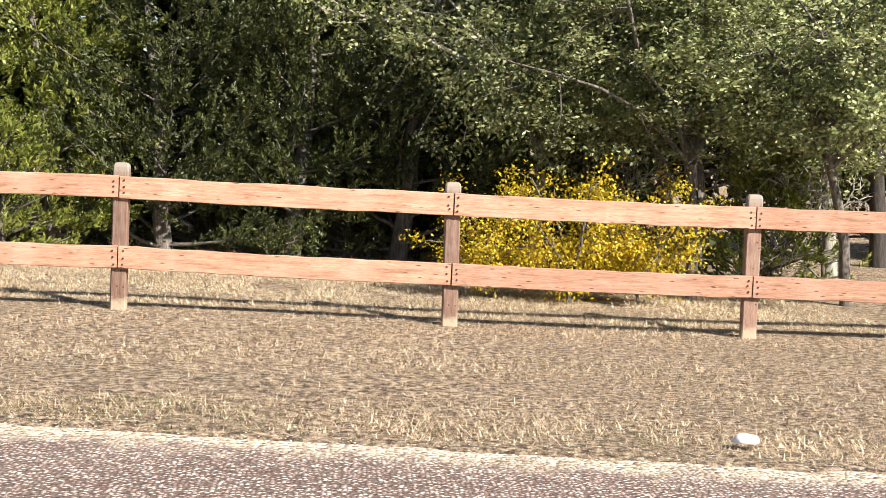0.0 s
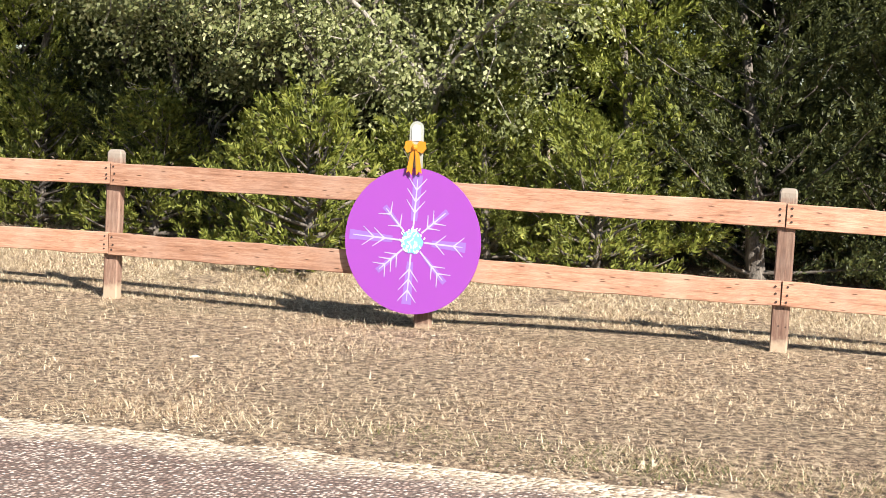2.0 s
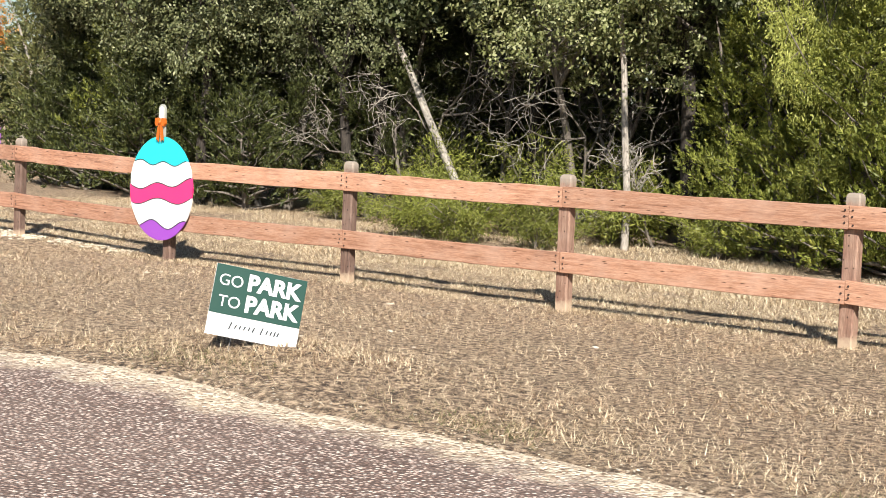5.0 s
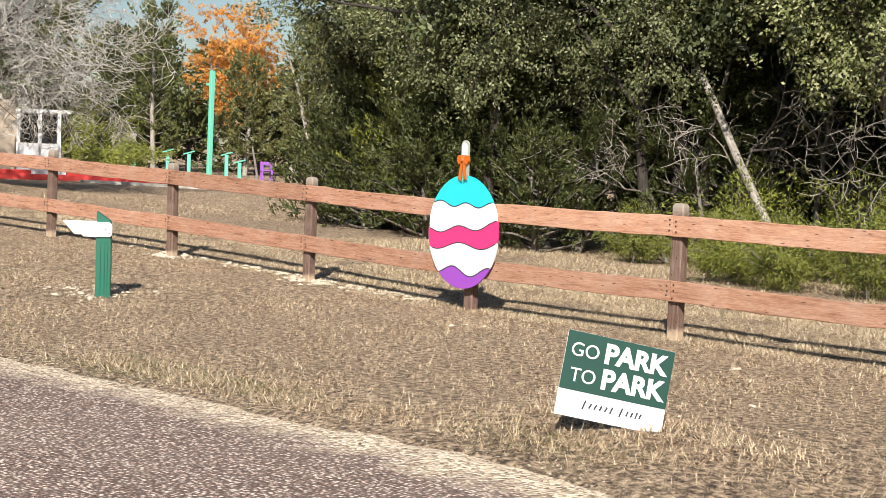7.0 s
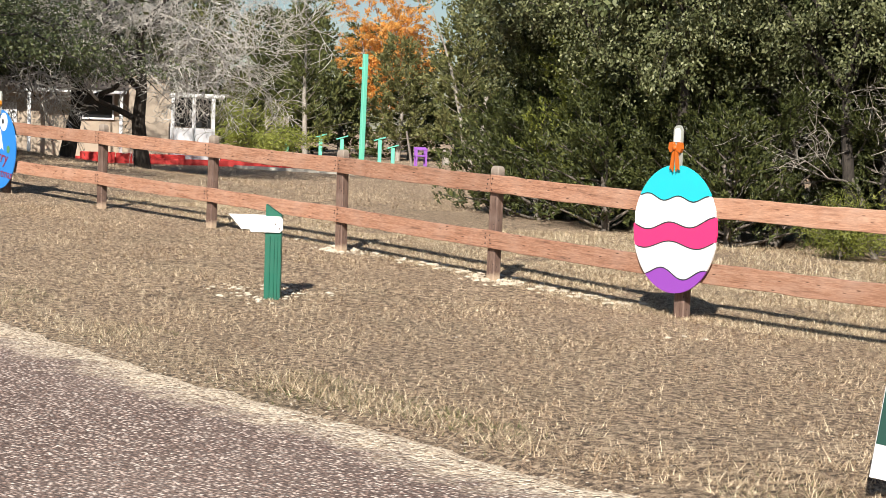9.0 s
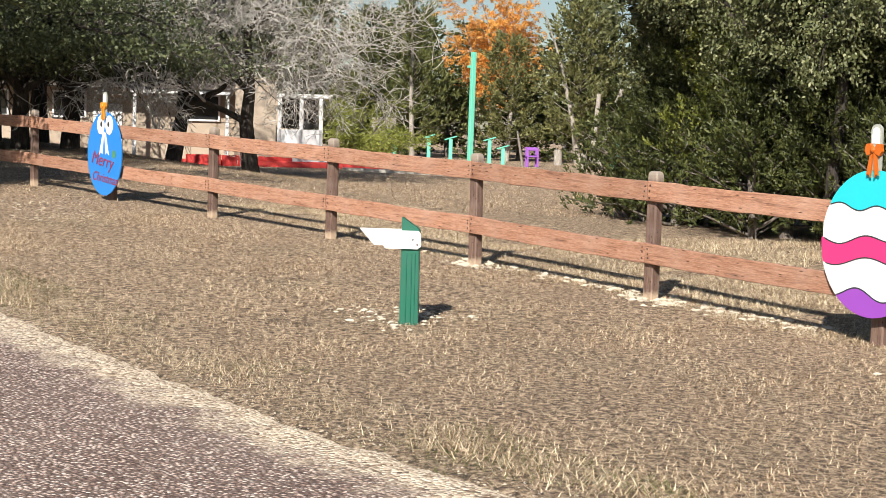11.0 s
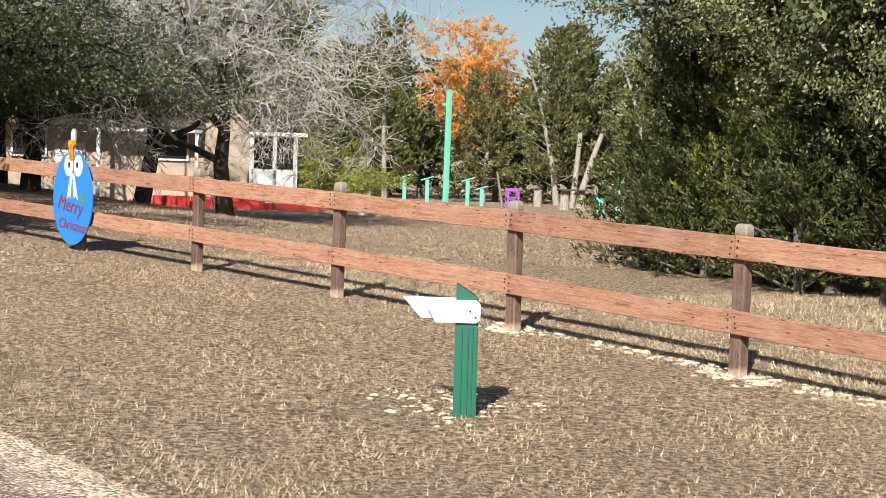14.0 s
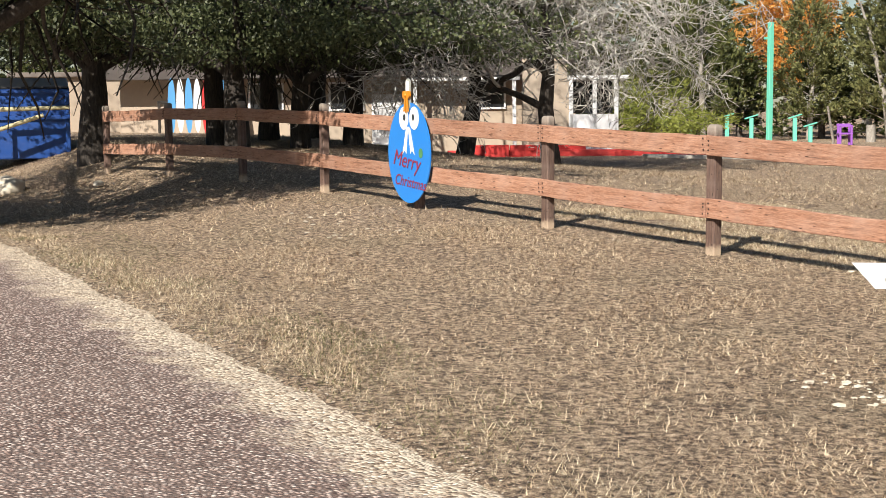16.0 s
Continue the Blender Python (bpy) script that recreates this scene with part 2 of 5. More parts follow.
def fence_base(x, y):
    return gz(x, y) + float(fence_rise(x) * np.exp(-((y / 2.5) ** 2)))


def gz(x, y):
    return float(height(np.float64(x), np.float64(y)))


def mesh_of(name, verts, faces, mat, flat=True):
    me = bpy.data.meshes.new(name)
    me.from_pydata([tuple(v) for v in verts], [], faces)
    me.materials.append(mat)
    if not flat:
        me.polygons.foreach_set("use_smooth", [True] * len(me.polygons))
    me.update()
    return me


def fast_mesh(name, verts, per, mat):
    """Loose faces with per corners each, from an array of corners."""
    v = np.asarray(verts, np.float32).reshape(-1, 3)
    count = len(v) // per
    me = bpy.data.meshes.new(name)
    me.vertices.add(len(v))
    me.vertices.foreach_set("co", v.ravel())
    me.loops.add(len(v))
    me.loops.foreach_set("vertex_index", np.arange(len(v), dtype=np.int32))
    me.polygons.add(count)
    me.polygons.foreach_set("loop_start", np.arange(count, dtype=np.int32) * per)
    me.materials.append(mat)
    me.update(calc_edges=True)
    return me


def part(name, bm, mat, parent, label="", m=None):
    """One mesh object under a thing or a part, from a bmesh or a mesh."""
    if isinstance(bm, bpy.types.Mesh):
        me = bm
    else:
        me = bpy.data.meshes.new(name)
        bm.to_mesh(me)
        bm.free()
        me.materials.append(mat)
    ob = new(name, me)
    ob.parent = parent
    if m is not None:
        ob.matrix_basis = m
    if label:
        tagged(ob, label)
    return ob


def thing(name, m, label, category, group="", kind=""):
    ob = new(name)
    ob.matrix_basis = m
    return tagged(ob, label, category, group, kind)


def box(sx, sy, sz, bevel=0.0, at=(0, 0, 0), segments=1):
    bm = bmesh.new()
    bmesh.ops.create_cube(bm, size=1, matrix=Matrix.Translation(at) @ Matrix.Diagonal((sx, sy, sz, 1)))
    if bevel:
        bmesh.ops.bevel(bm, geom=bm.edges[:], offset=bevel, segments=segments, affect="EDGES")
    return bm


def merge(*bms):
    out = bmesh.new()
    for b in bms:
        me = bpy.data.meshes.new("join")
        b.to_mesh(me)
        b.free()
        out.from_mesh(me)
        bpy.data.meshes.remove(me)
    return out


def slab(outline, thick, bevel=0.004):
    """A flat board in the xz plane with its face at y = 0, going back by thick."""
    bm = bmesh.new()
    f = bm.faces.new([bm.verts.new((x, 0, z)) for x, z in outline])
    ext = bmesh.ops.extrude_face_region(bm, geom=[f])
    bmesh.ops.translate(bm, verts=[v for v in ext["geom"] if isinstance(v, bmesh.types.BMVert)], vec=(0, thick, 0))
    bmesh.ops.recalc_face_normals(bm, faces=bm.faces[:])
    return bm


def tube(points, radii, sides=6):
    """Corners and faces of a tapered limb."""
    pts = [Vector(p) for p in points]
    verts, faces = [], []
    for i, p in enumerate(pts):
        d = (pts[min(i + 1, len(pts) - 1)] - pts[max(i - 1, 0)]).normalized()
        a = d.orthogonal().normalized()
        b = d.cross(a)
        for s in range(sides):
            t = 2 * math.pi * s / sides
            verts.append(p + (a * math.cos(t) + b * math.sin(t)) * radii[i])
        if i:
            o = (i - 1) * sides
            for s in range(sides):
                faces.append((o + s, o + (s + 1) % sides, o + sides + (s + 1) % sides, o + sides + s))
    return verts, faces


def join_tubes(name, tubes, mat):
    verts, faces = [], []
    for v, f in tubes:
        o = len(verts)
        verts += v
        faces += [tuple(i + o for i in q) for q in f]
    return mesh_of(name, verts, faces, mat, flat=False)


def leaf_cloud(name, centres, outward, count, spread, length, width, mat, rng, droop=0.0):
    """Clumps of small pointed leaves round the centres, turned mostly outwards, each leaf a diamond."""
    c = np.repeat(np.asarray(centres, float), count, axis=0)
    o = np.repeat(np.asarray(outward, float), count, axis=0)
    n = len(c)
    d = o * 0.6 + rng.normal(0, 0.8, (n, 3)) - np.array([0, 0, droop])
    d /= np.linalg.norm(d, axis=1)[:, None] + 1e-9
    off = rng.normal(0, 1, (n, 3)) * np.array([1, 1, 0.75])
    c = c + off * spread
    face = o + off * 0.35 + rng.normal(0, 0.35, (n, 3)) + np.array([0, 0, 0.3])
    side = np.cross(d, face)
    side /= np.linalg.norm(side, axis=1)[:, None] + 1e-9
    ln = (length * rng.uniform(0.6, 1.3, n))[:, None]
    wd = (width * rng.uniform(0.7, 1.3, n))[:, None]
    quad = np.stack([c - d * ln * 0.5, c + side * wd * 0.5, c + d * ln * 0.5, c - side * wd * 0.5], axis=1)
    return fast_mesh(name, quad, 4, mat)


def plumes(name, bases, axes, count, long, fat, length, width, mat, rng):
    """Feathery tufts of scale foliage: sprigs set along a short axis, opening outwards."""
    m = len(bases)
    p = np.repeat(np.asarray(bases, float), count, axis=0)
    a = np.asarray(axes, float) + rng.normal(0, 0.35, (m, 3))
    a /= np.linalg.norm(a, axis=1)[:, None]
    span = rng.uniform(0.6, 1.3, m) * long
    a, span = np.repeat(a, count, axis=0), np.repeat(span, count)[:, None]
    n = len(p)
    s = rng.uniform(0, 1, (n, 1))
    r = rng.normal(0, 1, (n, 3))
    r -= a * np.sum(r * a, axis=1)[:, None]
    r /= np.linalg.norm(r, axis=1)[:, None] + 1e-9
    c = p + a * s * span + r * fat * (1.05 - s) * rng.uniform(0.3, 1.0, (n, 1))
    d = a * 0.9 + r * 0.6 + rng.normal(0, 0.22, (n, 3))
    d /= np.linalg.norm(d, axis=1)[:, None]
    side = np.cross(d, r + a * 0.4 + rng.normal(0, 0.4, (n, 3)))
    side /= np.linalg.norm(side, axis=1)[:, None] + 1e-9
    ln = length * rng.uniform(0.6, 1.3, (n, 1))
    wd = width * rng.uniform(0.7, 1.3, (n, 1))
    quad = np.stack([c - d * ln * 0.4, c + side * wd * 0.5, c + d * ln * 0.6, c - side * wd * 0.5], axis=1)
    return fast_mesh(name, quad, 4, mat)


# ---- ground ----
def ground_sheet():
    xs = np.unique(np.concatenate([np.linspace(-3000, -120, 12), np.linspace(-120, -45, 26), np.linspace(-45, 20, 131), np.linspace(20, 60, 14), np.linspace(60, 3000, 12)]))
    ys = np.unique(np.concatenate([np.linspace(-3000, -60, 10), np.linspace(-60, -12, 9), np.linspace(-12, -7, 8), np.linspace(-6.6, -4.6, 21), np.linspace(-4.4, 14, 47), np.linspace(14, 90, 40), np.linspace(90, 3000, 12)]))
    gx, gy = np.meshgrid(xs, ys)
    z = height(gx, gy)
    dip = smooth(0.02, -0.22, gy - road_edge(gx)) * smooth(-17.2, -16.8, gy)
    bumps = np.array([[noise.noise((x * 0.9, y * 0.9, 3.0)) for x in xs] for y in ys]) * 0.018
    z = z + np.where((np.abs(gx) < 70) & (gy > road_edge(gx) + 0.1) & (gy < 60), bumps, 0) - 0.05 * dip
    w = len(xs)
    verts = np.stack([gx, gy, z], -1).reshape(-1, 3)
    faces = [(r * w + k, r * w + k + 1, (r + 1) * w + k + 1, (r + 1) * w + k) for r in range(len(ys) - 1) for k in range(w - 1)]
    return tagged(new("ground", mesh_of("ground", verts, faces, LAWN, flat=False)), "dry tan lawn with bare and green patches", "lawn", kind="structure")


def road_sheet():
    xs = np.concatenate([np.linspace(-60, -30, 31), np.linspace(-29.6, 20, 497), np.linspace(21, 60, 40)])
    verts, faces, away = [], [], []
    rows = 14
    for x in xs:
        edge = float(road_edge(x)) + 0.10 * noise.noise((x * 0.7, 0, 0)) + 0.09 * noise.noise((x * 3.1, 5, 0)) + 0.05 * noise.noise((x * 9.0, 2, 0))
        for r in range(rows + 1):
            y = edge + (-17.0 - edge) * (r / rows) ** 1.5
            lift = 0.012 if 0 < r < rows else -0.03
            away.append(edge - y)
            verts.append((x, y, gz(x, y) + lift + 0.03 * math.sin(math.pi * r / rows)))
    w = rows + 1
    faces = [(k * w + r, k * w + r + 1, (k + 1) * w + r + 1, (k + 1) * w + r) for k in range(len(xs) - 1) for r in range(rows)]
    me = mesh_of("road", verts, faces, ROAD, flat=False)
    me.attributes.new("edge_distance", "FLOAT", "POINT").data.foreach_set("value", away)
    me.flip_normals()
    return tagged(new("road", me), "pinkish grey chip-seal road with pale grit edge", "road", kind="structure")


ground_sheet()
road_sheet()


def grass(name, n, area, tall, mat, seed, label, keep=None, lean=0.9, wide=0.005):
    rng = np.random.default_rng(seed)
    x = rng.uniform(area[0], area[1], n)
    y = rng.uniform(area[2], area[3], n)
    if keep is not None:
        k = keep(x, y, rng)
        x, y = x[k], y[k]
    over = y - road_edge(x) > rng.normal(0.05, 0.07, len(x))
    x, y = x[over], y[over]
    n = len(x)
    z = height(x, y)
    ang = rng.uniform(0, 2 * np.pi, n)
    ln = tall * rng.uniform(0.45, 1.35, n)
    tip = np.stack([np.cos(ang) * lean, np.sin(ang) * lean, rng.uniform(0.25, 1.0, n)], 1) * ln[:, None]
    side = np.stack([-np.sin(ang), np.cos(ang), np.zeros(n)], 1) * (wide * rng.uniform(0.6, 1.5, n))[:, None]
    p = np.stack([x, y, z - 0.01], 1)
    blade = np.stack([p - side, p + side, p + tip], 1)
    return tagged(new(name, fast_mesh(name, blade, 3, mat)), label, "grass", kind="stuff")


def clumpy(scale, level):
    def keep(x, y, rng):
        s = sum(np.sin(x * scale * fx + y * scale * fy * 0.6 + ph + 1.3 * np.sin(y * scale * 0.37 + ph)) for fx, fy, ph in ((1.0, 1.7, 0.3), (-1.6, 1.1, 2.1), (2.3, -0.9, 4.0), (0.7, 2.9, 5.2), (3.1, 2.2, 1.1))) / 4.0
        return s + rng.uniform(-0.25, 0.25, len(x)) > level
    return keep


def fringe(x, y, rng):
    return rng.uniform(0, 1, len(x)) < np.exp(-((y - road_edge(x) - 0.42) / 0.28) ** 2) * (0.6 + 0.4 * smooth(2, -8, x)) * (0.35 + 0.65 * (np.sin(x * 5.1 + 3 * np.sin(x * 1.7)) > -0.2))


grass("lawn_grass", 620000, (-20, 14.5, -6.0, 0.35), 0.040, BLADE, 11, "short dry tan lawn grass", clumpy(24.0, -0.15), 1.1, 0.0034)
grass("lawn_tufts", 150000, (-21, 15, -5.9, 0.3), 0.052, BLADE, 16, "tufts of longer straw-coloured grass in the lawn", clumpy(15.0, 0.25), 1.0, 0.0042)
grass("back_lawn_grass", 300000, (-21, 15, -0.1, 3.2), 0.05, STRAW, 17, "pale straw-coloured grass along the foot of the fence", clumpy(2.5, -0.5), 1.0, 0.0042)
grass("far_lawn_grass", 110000, (-45, -20, -6.0, 14), 0.06, BLADE, 12, "dry tan lawn grass in the field", clumpy(3.0, -0.3), 1.2, 0.007)
grass("rough_grass", 130000, (-16, 14, 2.2, 7.6), 0.09, STRAW, 13, "longer dry grass behind the fence", clumpy(1.2, -0.3), 0.9, 0.004)
grass("verge_grass", 120000, (-26, 14, -6.2, -4.0), 0.075, STRAW, 14, "pale dry grass tufts along the road edge", fringe, 0.95, 0.003)
grass("green_verge_grass", 110000, (-24, 12, -6.1, -4.6), 0.035, GREEN_BLADE, 15, "low green grass at the road edge", clumpy(0.9, 0.12), 1.2, 0.0036)

grass("sign_grass", 500, (-2.75, -1.35, -4.95, -3.75), 0.07, STRAW, 18, "longer dry grass round the yard sign", None, 0.5, 0.004)


# ---- fence ----
FENCE = [(13.48, -0.58), (10.95, -0.60), (8.20, -0.54), (5.46, -0.42), (2.735, -0.19), (0.0, 0.0), (-2.74, 0.03), (-5.48, 0.11), (-8.22, 0.10), (-10.96, 0.03),
         (-13.69, -0.155), (-16.41, -0.47), (-19.13, -0.835), (-21.83, -1.25), (-24.55, -1.58), (-27.26, -2.0), (-29.94, -2.53), (-32.63, -3.07)]
FENCE.insert(0, (16.4, -0.5))
FENCE.insert(0, (19.1, -0.45))
POST_TALL = 1.21


def post_mesh(mat):
    """A squared post with eased corners and a softly rounded head."""
    w, d, rings = 0.065, 0.0475, []
    bm = bmesh.new()
    for z, k in ((-0.3, 0), (0.3, 0), (0.7, 0), (POST_TALL - 0.035, 0), (POST_TALL - 0.014, 0.006), (POST_TALL - 0.004, 0.016), (POST_TALL, 0.030)):
        e = 0.011
        a, b = w - k, d - k
        rings.append([bm.verts.new((x, y, z)) for x, y in ((-a + e, -b), (a - e, -b), (a, -b + e), (a, b - e), (a - e, b), (-a + e, b), (-a, b - e), (-a, -b + e))])
    for p, q in zip(rings, rings[1:]):
        for k in range(8):
            bm.faces.new((p[k], p[(k + 1) % 8], q[(k + 1) % 8], q[k]))
    bm.faces.new(rings[-1])
    me = bpy.data.meshes.new("post")
    bm.to_mesh(me)
    bm.free()
    me.materials.append(mat)
    return me


def rail_mesh(length, seed, mat):
    rng = random.Random(seed)
    bm = bmesh.new()
    steps, rows = 16, []
    for i in range(steps + 1):
        x = -length / 2 + length * i / steps
        sag = -0.008 * (1 - (2 * i / steps - 1) ** 2) + 0.004 * rng.uniform(-1, 1)
        up, lo = 0.092 + rng.uniform(-0.003, 0.003), -0.092 + rng.uniform(-0.003, 0.003)
        twist = 0.004 * rng.uniform(-1, 1)
        ring = []
        for y, z in ((-0.019, lo + 0.005), (-0.014, lo), (0.019, lo), (0.019, up), (-0.014, up), (-0.019, up - 0.005)):
            ring.append(bm.verts.new((x, y + twist, z + sag)))
        rows.append(ring)
    for a, b in zip(rows, rows[1:]):
        for k in range(6):
            bm.faces.new((a[k], a[(k + 1) % 6], b[(k + 1) % 6], b[k]))
    bm.faces.new(rows[0])
    bm.faces.new(rows[-1][::-1])
    bmesh.ops.recalc_face_normals(bm, faces=bm.faces[:])
    me = bpy.data.meshes.new("rail")
    bm.to_mesh(me)
    bm.free()
    me.materials.append(mat)
    return me


def build_fence():
    fence = thing("fence", Matrix.Identity(4), "two-rail timber fence with brown-stained weathered boards", "fence")
    light_post, dark_post = post_mesh(POST), post_mesh(DARK_POST)
    nail_bm = bmesh.new()
    bmesh.ops.create_cone(nail_bm, cap_ends=True, segments=8, radius1=0.009, radius2=0.007, depth=0.006, matrix=Matrix.Rotation(math.pi / 2, 4, "X"))
    nail = bpy.data.meshes.new("nail")
    nail_bm.to_mesh(nail)
    nail_bm.free()
    nail.materials.append(RUST)
    ang = []
    for i in range(len(FENCE)):
        a, b = FENCE[max(i - 1, 0)], FENCE[min(i + 1, len(FENCE) - 1)]
        ang.append(math.atan2(a[1] - b[1], a[0] - b[0]))
    rng = random.Random(4)
    for k, ((x, y), t) in enumerate(zip(FENCE, ang)):
        drop = 0.10 if k in (5, 10, 15) else 0.0
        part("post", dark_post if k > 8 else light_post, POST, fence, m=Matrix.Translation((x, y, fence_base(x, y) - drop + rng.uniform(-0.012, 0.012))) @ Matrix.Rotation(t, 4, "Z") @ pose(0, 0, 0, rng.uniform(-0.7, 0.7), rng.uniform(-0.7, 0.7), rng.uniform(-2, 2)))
    for i in range(len(FENCE) - 1):
        (xb, yb), (xa, ya) = FENCE[i], FENCE[i + 1]
        for level in (1.02, 0.44):
            za, zb = fence_base(xa, ya) + level, fence_base(xb, yb) + level
            a, b = Vector((xa, ya, za)), Vector((xb, yb, zb))
            d = b - a
            rot = d.to_track_quat("X", "Z").to_matrix().to_4x4()
            back = Vector((-d.y, d.x, 0)).normalized()
            mid = (a + b) / 2 - back * (0.0475 + 0.0215)
            length = d.length - 0.010
            r = part("rail", rail_mesh(length, i * 7 + int(level * 10), OLD_RAIL if i > 9 else RAIL), RAIL, fence, m=Matrix.Translation(mid) @ rot)
            for e in (-1, 1):
                for z in (-0.05, 0.0, 0.05):
                    part("nail", nail, RUST, r, m=Matrix.Translation((e * (length / 2 - rng.uniform(0.025, 0.04)), -0.024, z + rng.uniform(-0.012, 0.012))))
    return fence


build_fence()


# ---- trees and shrubs ----
def branch_path(rng, start, way, length, steps, wander, lift=0.0):
    p, d, out = Vector(start), Vector(way).normalized(), [Vector(start)]
    for _ in range(steps):
        d = (d + Vector(rng.normal(0, wander, 3)) + Vector((0, 0, lift))).normalized()
        p = p + d * (length / steps)
        out.append(p.copy())
    return out


def make_juniper(seed, tall, wide, leaf_mat, bark, tufts, per_tuft, tuft=(0.24, 0.085), leaf=(0.06, 0.021), low=0.02, power=0.75):
    """A cedar: short trunk, many rising branches, feathery tufts of foliage down to the ground."""
    rng = np.random.default_rng(seed)
    tubes = []
    trunk = branch_path(rng, (0, 0, -0.15), (0, 0, 1), tall * 0.93, 8, 0.05)
    stem = [tube(trunk, [0.09 * wide / 1.3 * (1 - 0.11 * i) for i in range(9)], 7)]
    bases, axes = [], []
    boughs = 52
    for b in range(boughs):
        u = low + (0.97 - low) * (b + rng.uniform(0, 1)) / boughs
        a = b * 2.399 + rng.uniform(-0.4, 0.4)
        reach = wide * max(0.10, (1 - u) ** power) * rng.uniform(0.6, 1.15)
        way = Vector((math.cos(a), math.sin(a), 0.15 + 0.6 * u))
        pts = branch_path(rng, (0, 0, tall * u * 0.92), way, reach * 1.08, 5, 0.12, 0.05)
        tubes.append(tube(pts, [0.026 * (1 - 0.17 * i) * (1.1 - u) + 0.004 for i in range(6)], 3))
        k = max(4, int(tufts / boughs * (0.35 + 1.6 * reach / wide)))
        for _ in range(k):
            s = rng.uniform(0.12, 1.0) ** 0.6
            f = s * 4.999
            q = pts[int(f)].lerp(pts[int(f) + 1], f - int(f))
            spread = 0.05 + 0.13 * reach * s
            bases.append(np.array(q) + rng.normal(0, spread, 3) * np.array([1, 1, 0.75]))
            axes.append((math.cos(a) * 0.75, math.sin(a) * 0.75, 0.8))
    bases = np.array(bases)
    bases[:, 2] = np.maximum(bases[:, 2], 0.03)
    crown = plumes("crown", bases, axes, per_tuft, tuft[0], tuft[1], leaf[0], leaf[1], leaf_mat, rng)
    return join_tubes("trunk", stem, bark), join_tubes("branches", tubes, bark), crown


def make_oak(seed, tall, wide, leaf_mat, bark, clumps, per_clump, leaf=(0.052, 0.024), fork=0.35, flat=0.55, girth=0.16, low=0.25, skirt=0.6, loose=1.0):
    """A broad tree: leaning trunk, forked limbs, an uneven crown of leaf clumps with gaps."""
    rng = np.random.default_rng(seed)
    tubes, centres, outs, stem = [], [], [], []
    trunk = branch_path(rng, (0, 0, -0.2), (rng.uniform(-0.15, 0.15), rng.uniform(-0.15, 0.15), 1), tall * fork + 0.2, 5, 0.08)
    stem.append(tube(trunk, [girth * (1.25 - 0.1 * i) for i in range(6)], 9))
    hub = Vector((0, 0, tall * (low + 1) / 2))
    limbs = 9
    for b in range(limbs):
        a = b * 2.399 + rng.uniform(-0.3, 0.3)
        e = rng.uniform(0.05, 1.2)
        goal = hub + Vector((math.cos(a) * wide * math.cos(e), math.sin(a) * wide * math.cos(e), (tall - hub.z) * math.sin(e) * 0.9))
        s = trunk[-1 - (b % 2)]
        pts = branch_path(rng, s, goal - s, (goal - s).length * 0.95, 7, 0.16)
        tubes.append(tube(pts, [girth * 0.55 * (1 - 0.125 * i) + 0.006 for i in range(8)], 6))
        for c in range(9):
            p = pts[2 + c % 6]
            w = (p - hub).normalized() + Vector(rng.normal(0, 0.6, 3))
            tw = branch_path(rng, p, w, wide * rng.uniform(0.25, 0.5), 4, 0.22)
            tubes.append(tube(tw, [girth * 0.13 * (1 - 0.2 * i) + 0.003 for i in range(5)], 4))
            for _ in range(max(1, clumps // (limbs * 9))):
                q = tw[1].lerp(tw[-1], rng.uniform(0.2, 1.1))
                centres.append(np.array(q) + rng.normal(0, 0.14 * loose * wide / 2, 3) * np.array([1, 1, 0.8]))
                v = Vector(centres[-1]) - hub
                outs.append(tuple(v.normalized() * 0.8))
    centres = np.array(centres)
    centres[:, 2] = np.maximum(centres[:, 2], tall * low * skirt + rng.uniform(0, 0.5, len(centres)))
    crown = leaf_cloud("crown", centres, outs, per_clump, 0.085 * max(1, wide / 2.5), leaf[0], leaf[1], leaf_mat, rng, 0.15)
    return join_tubes("trunk", stem, bark), join_tubes("branches", tubes, bark), crown


def make_bare(seed, tall, wide, bark, twig, depth=4, girth=0.15, kids=4):
    """A leafless tree: crooked trunk and limbs, and a tangle of pale twigs."""
    rng = np.random.default_rng(seed)
    big, limbs, small = [], [], []

    def grow(p, d, length, r, level):
        steps = 5 if level < 3 else 3
        pts = branch_path(rng, p, d, length, steps, 0.17 + 0.05 * level, -0.01 * level)
        (big if level < 1 else limbs if level < 2 else small).append(tube(pts, [r * (1 - 0.13 * i) for i in range(steps + 1)], 7 if level < 2 else 4 if level < 3 else 3))
        if level >= depth:
            return
        for k in range(kids + (level > 0)):
            q = pts[min(steps, (2 if level == 0 else 1) + int(steps * (k + 1) / (kids + 1)))]
            base = (pts[-1] - pts[0]).normalized()
            side = Vector(rng.normal(0, 1, 3))
            side = (side - base * side.dot(base)).normalized()
            w = base * rng.uniform(0.35, 0.9) + side * rng.uniform(0.6, 1.0) + Vector((0, 0, 0.25 if level < 2 else 0.0))
            grow(q, w, length * rng.uniform(0.5, 0.75) * (wide if level == 0 else 1.0), max(r * 0.42, 0.0075), level + 1)

    grow((0, 0, -0.2), (0.1, 0.0, 1), tall * 0.48, girth, 0)
    return join_tubes("trunk", big, bark), join_tubes("limbs", limbs, bark), join_tubes("branches", small, twig)


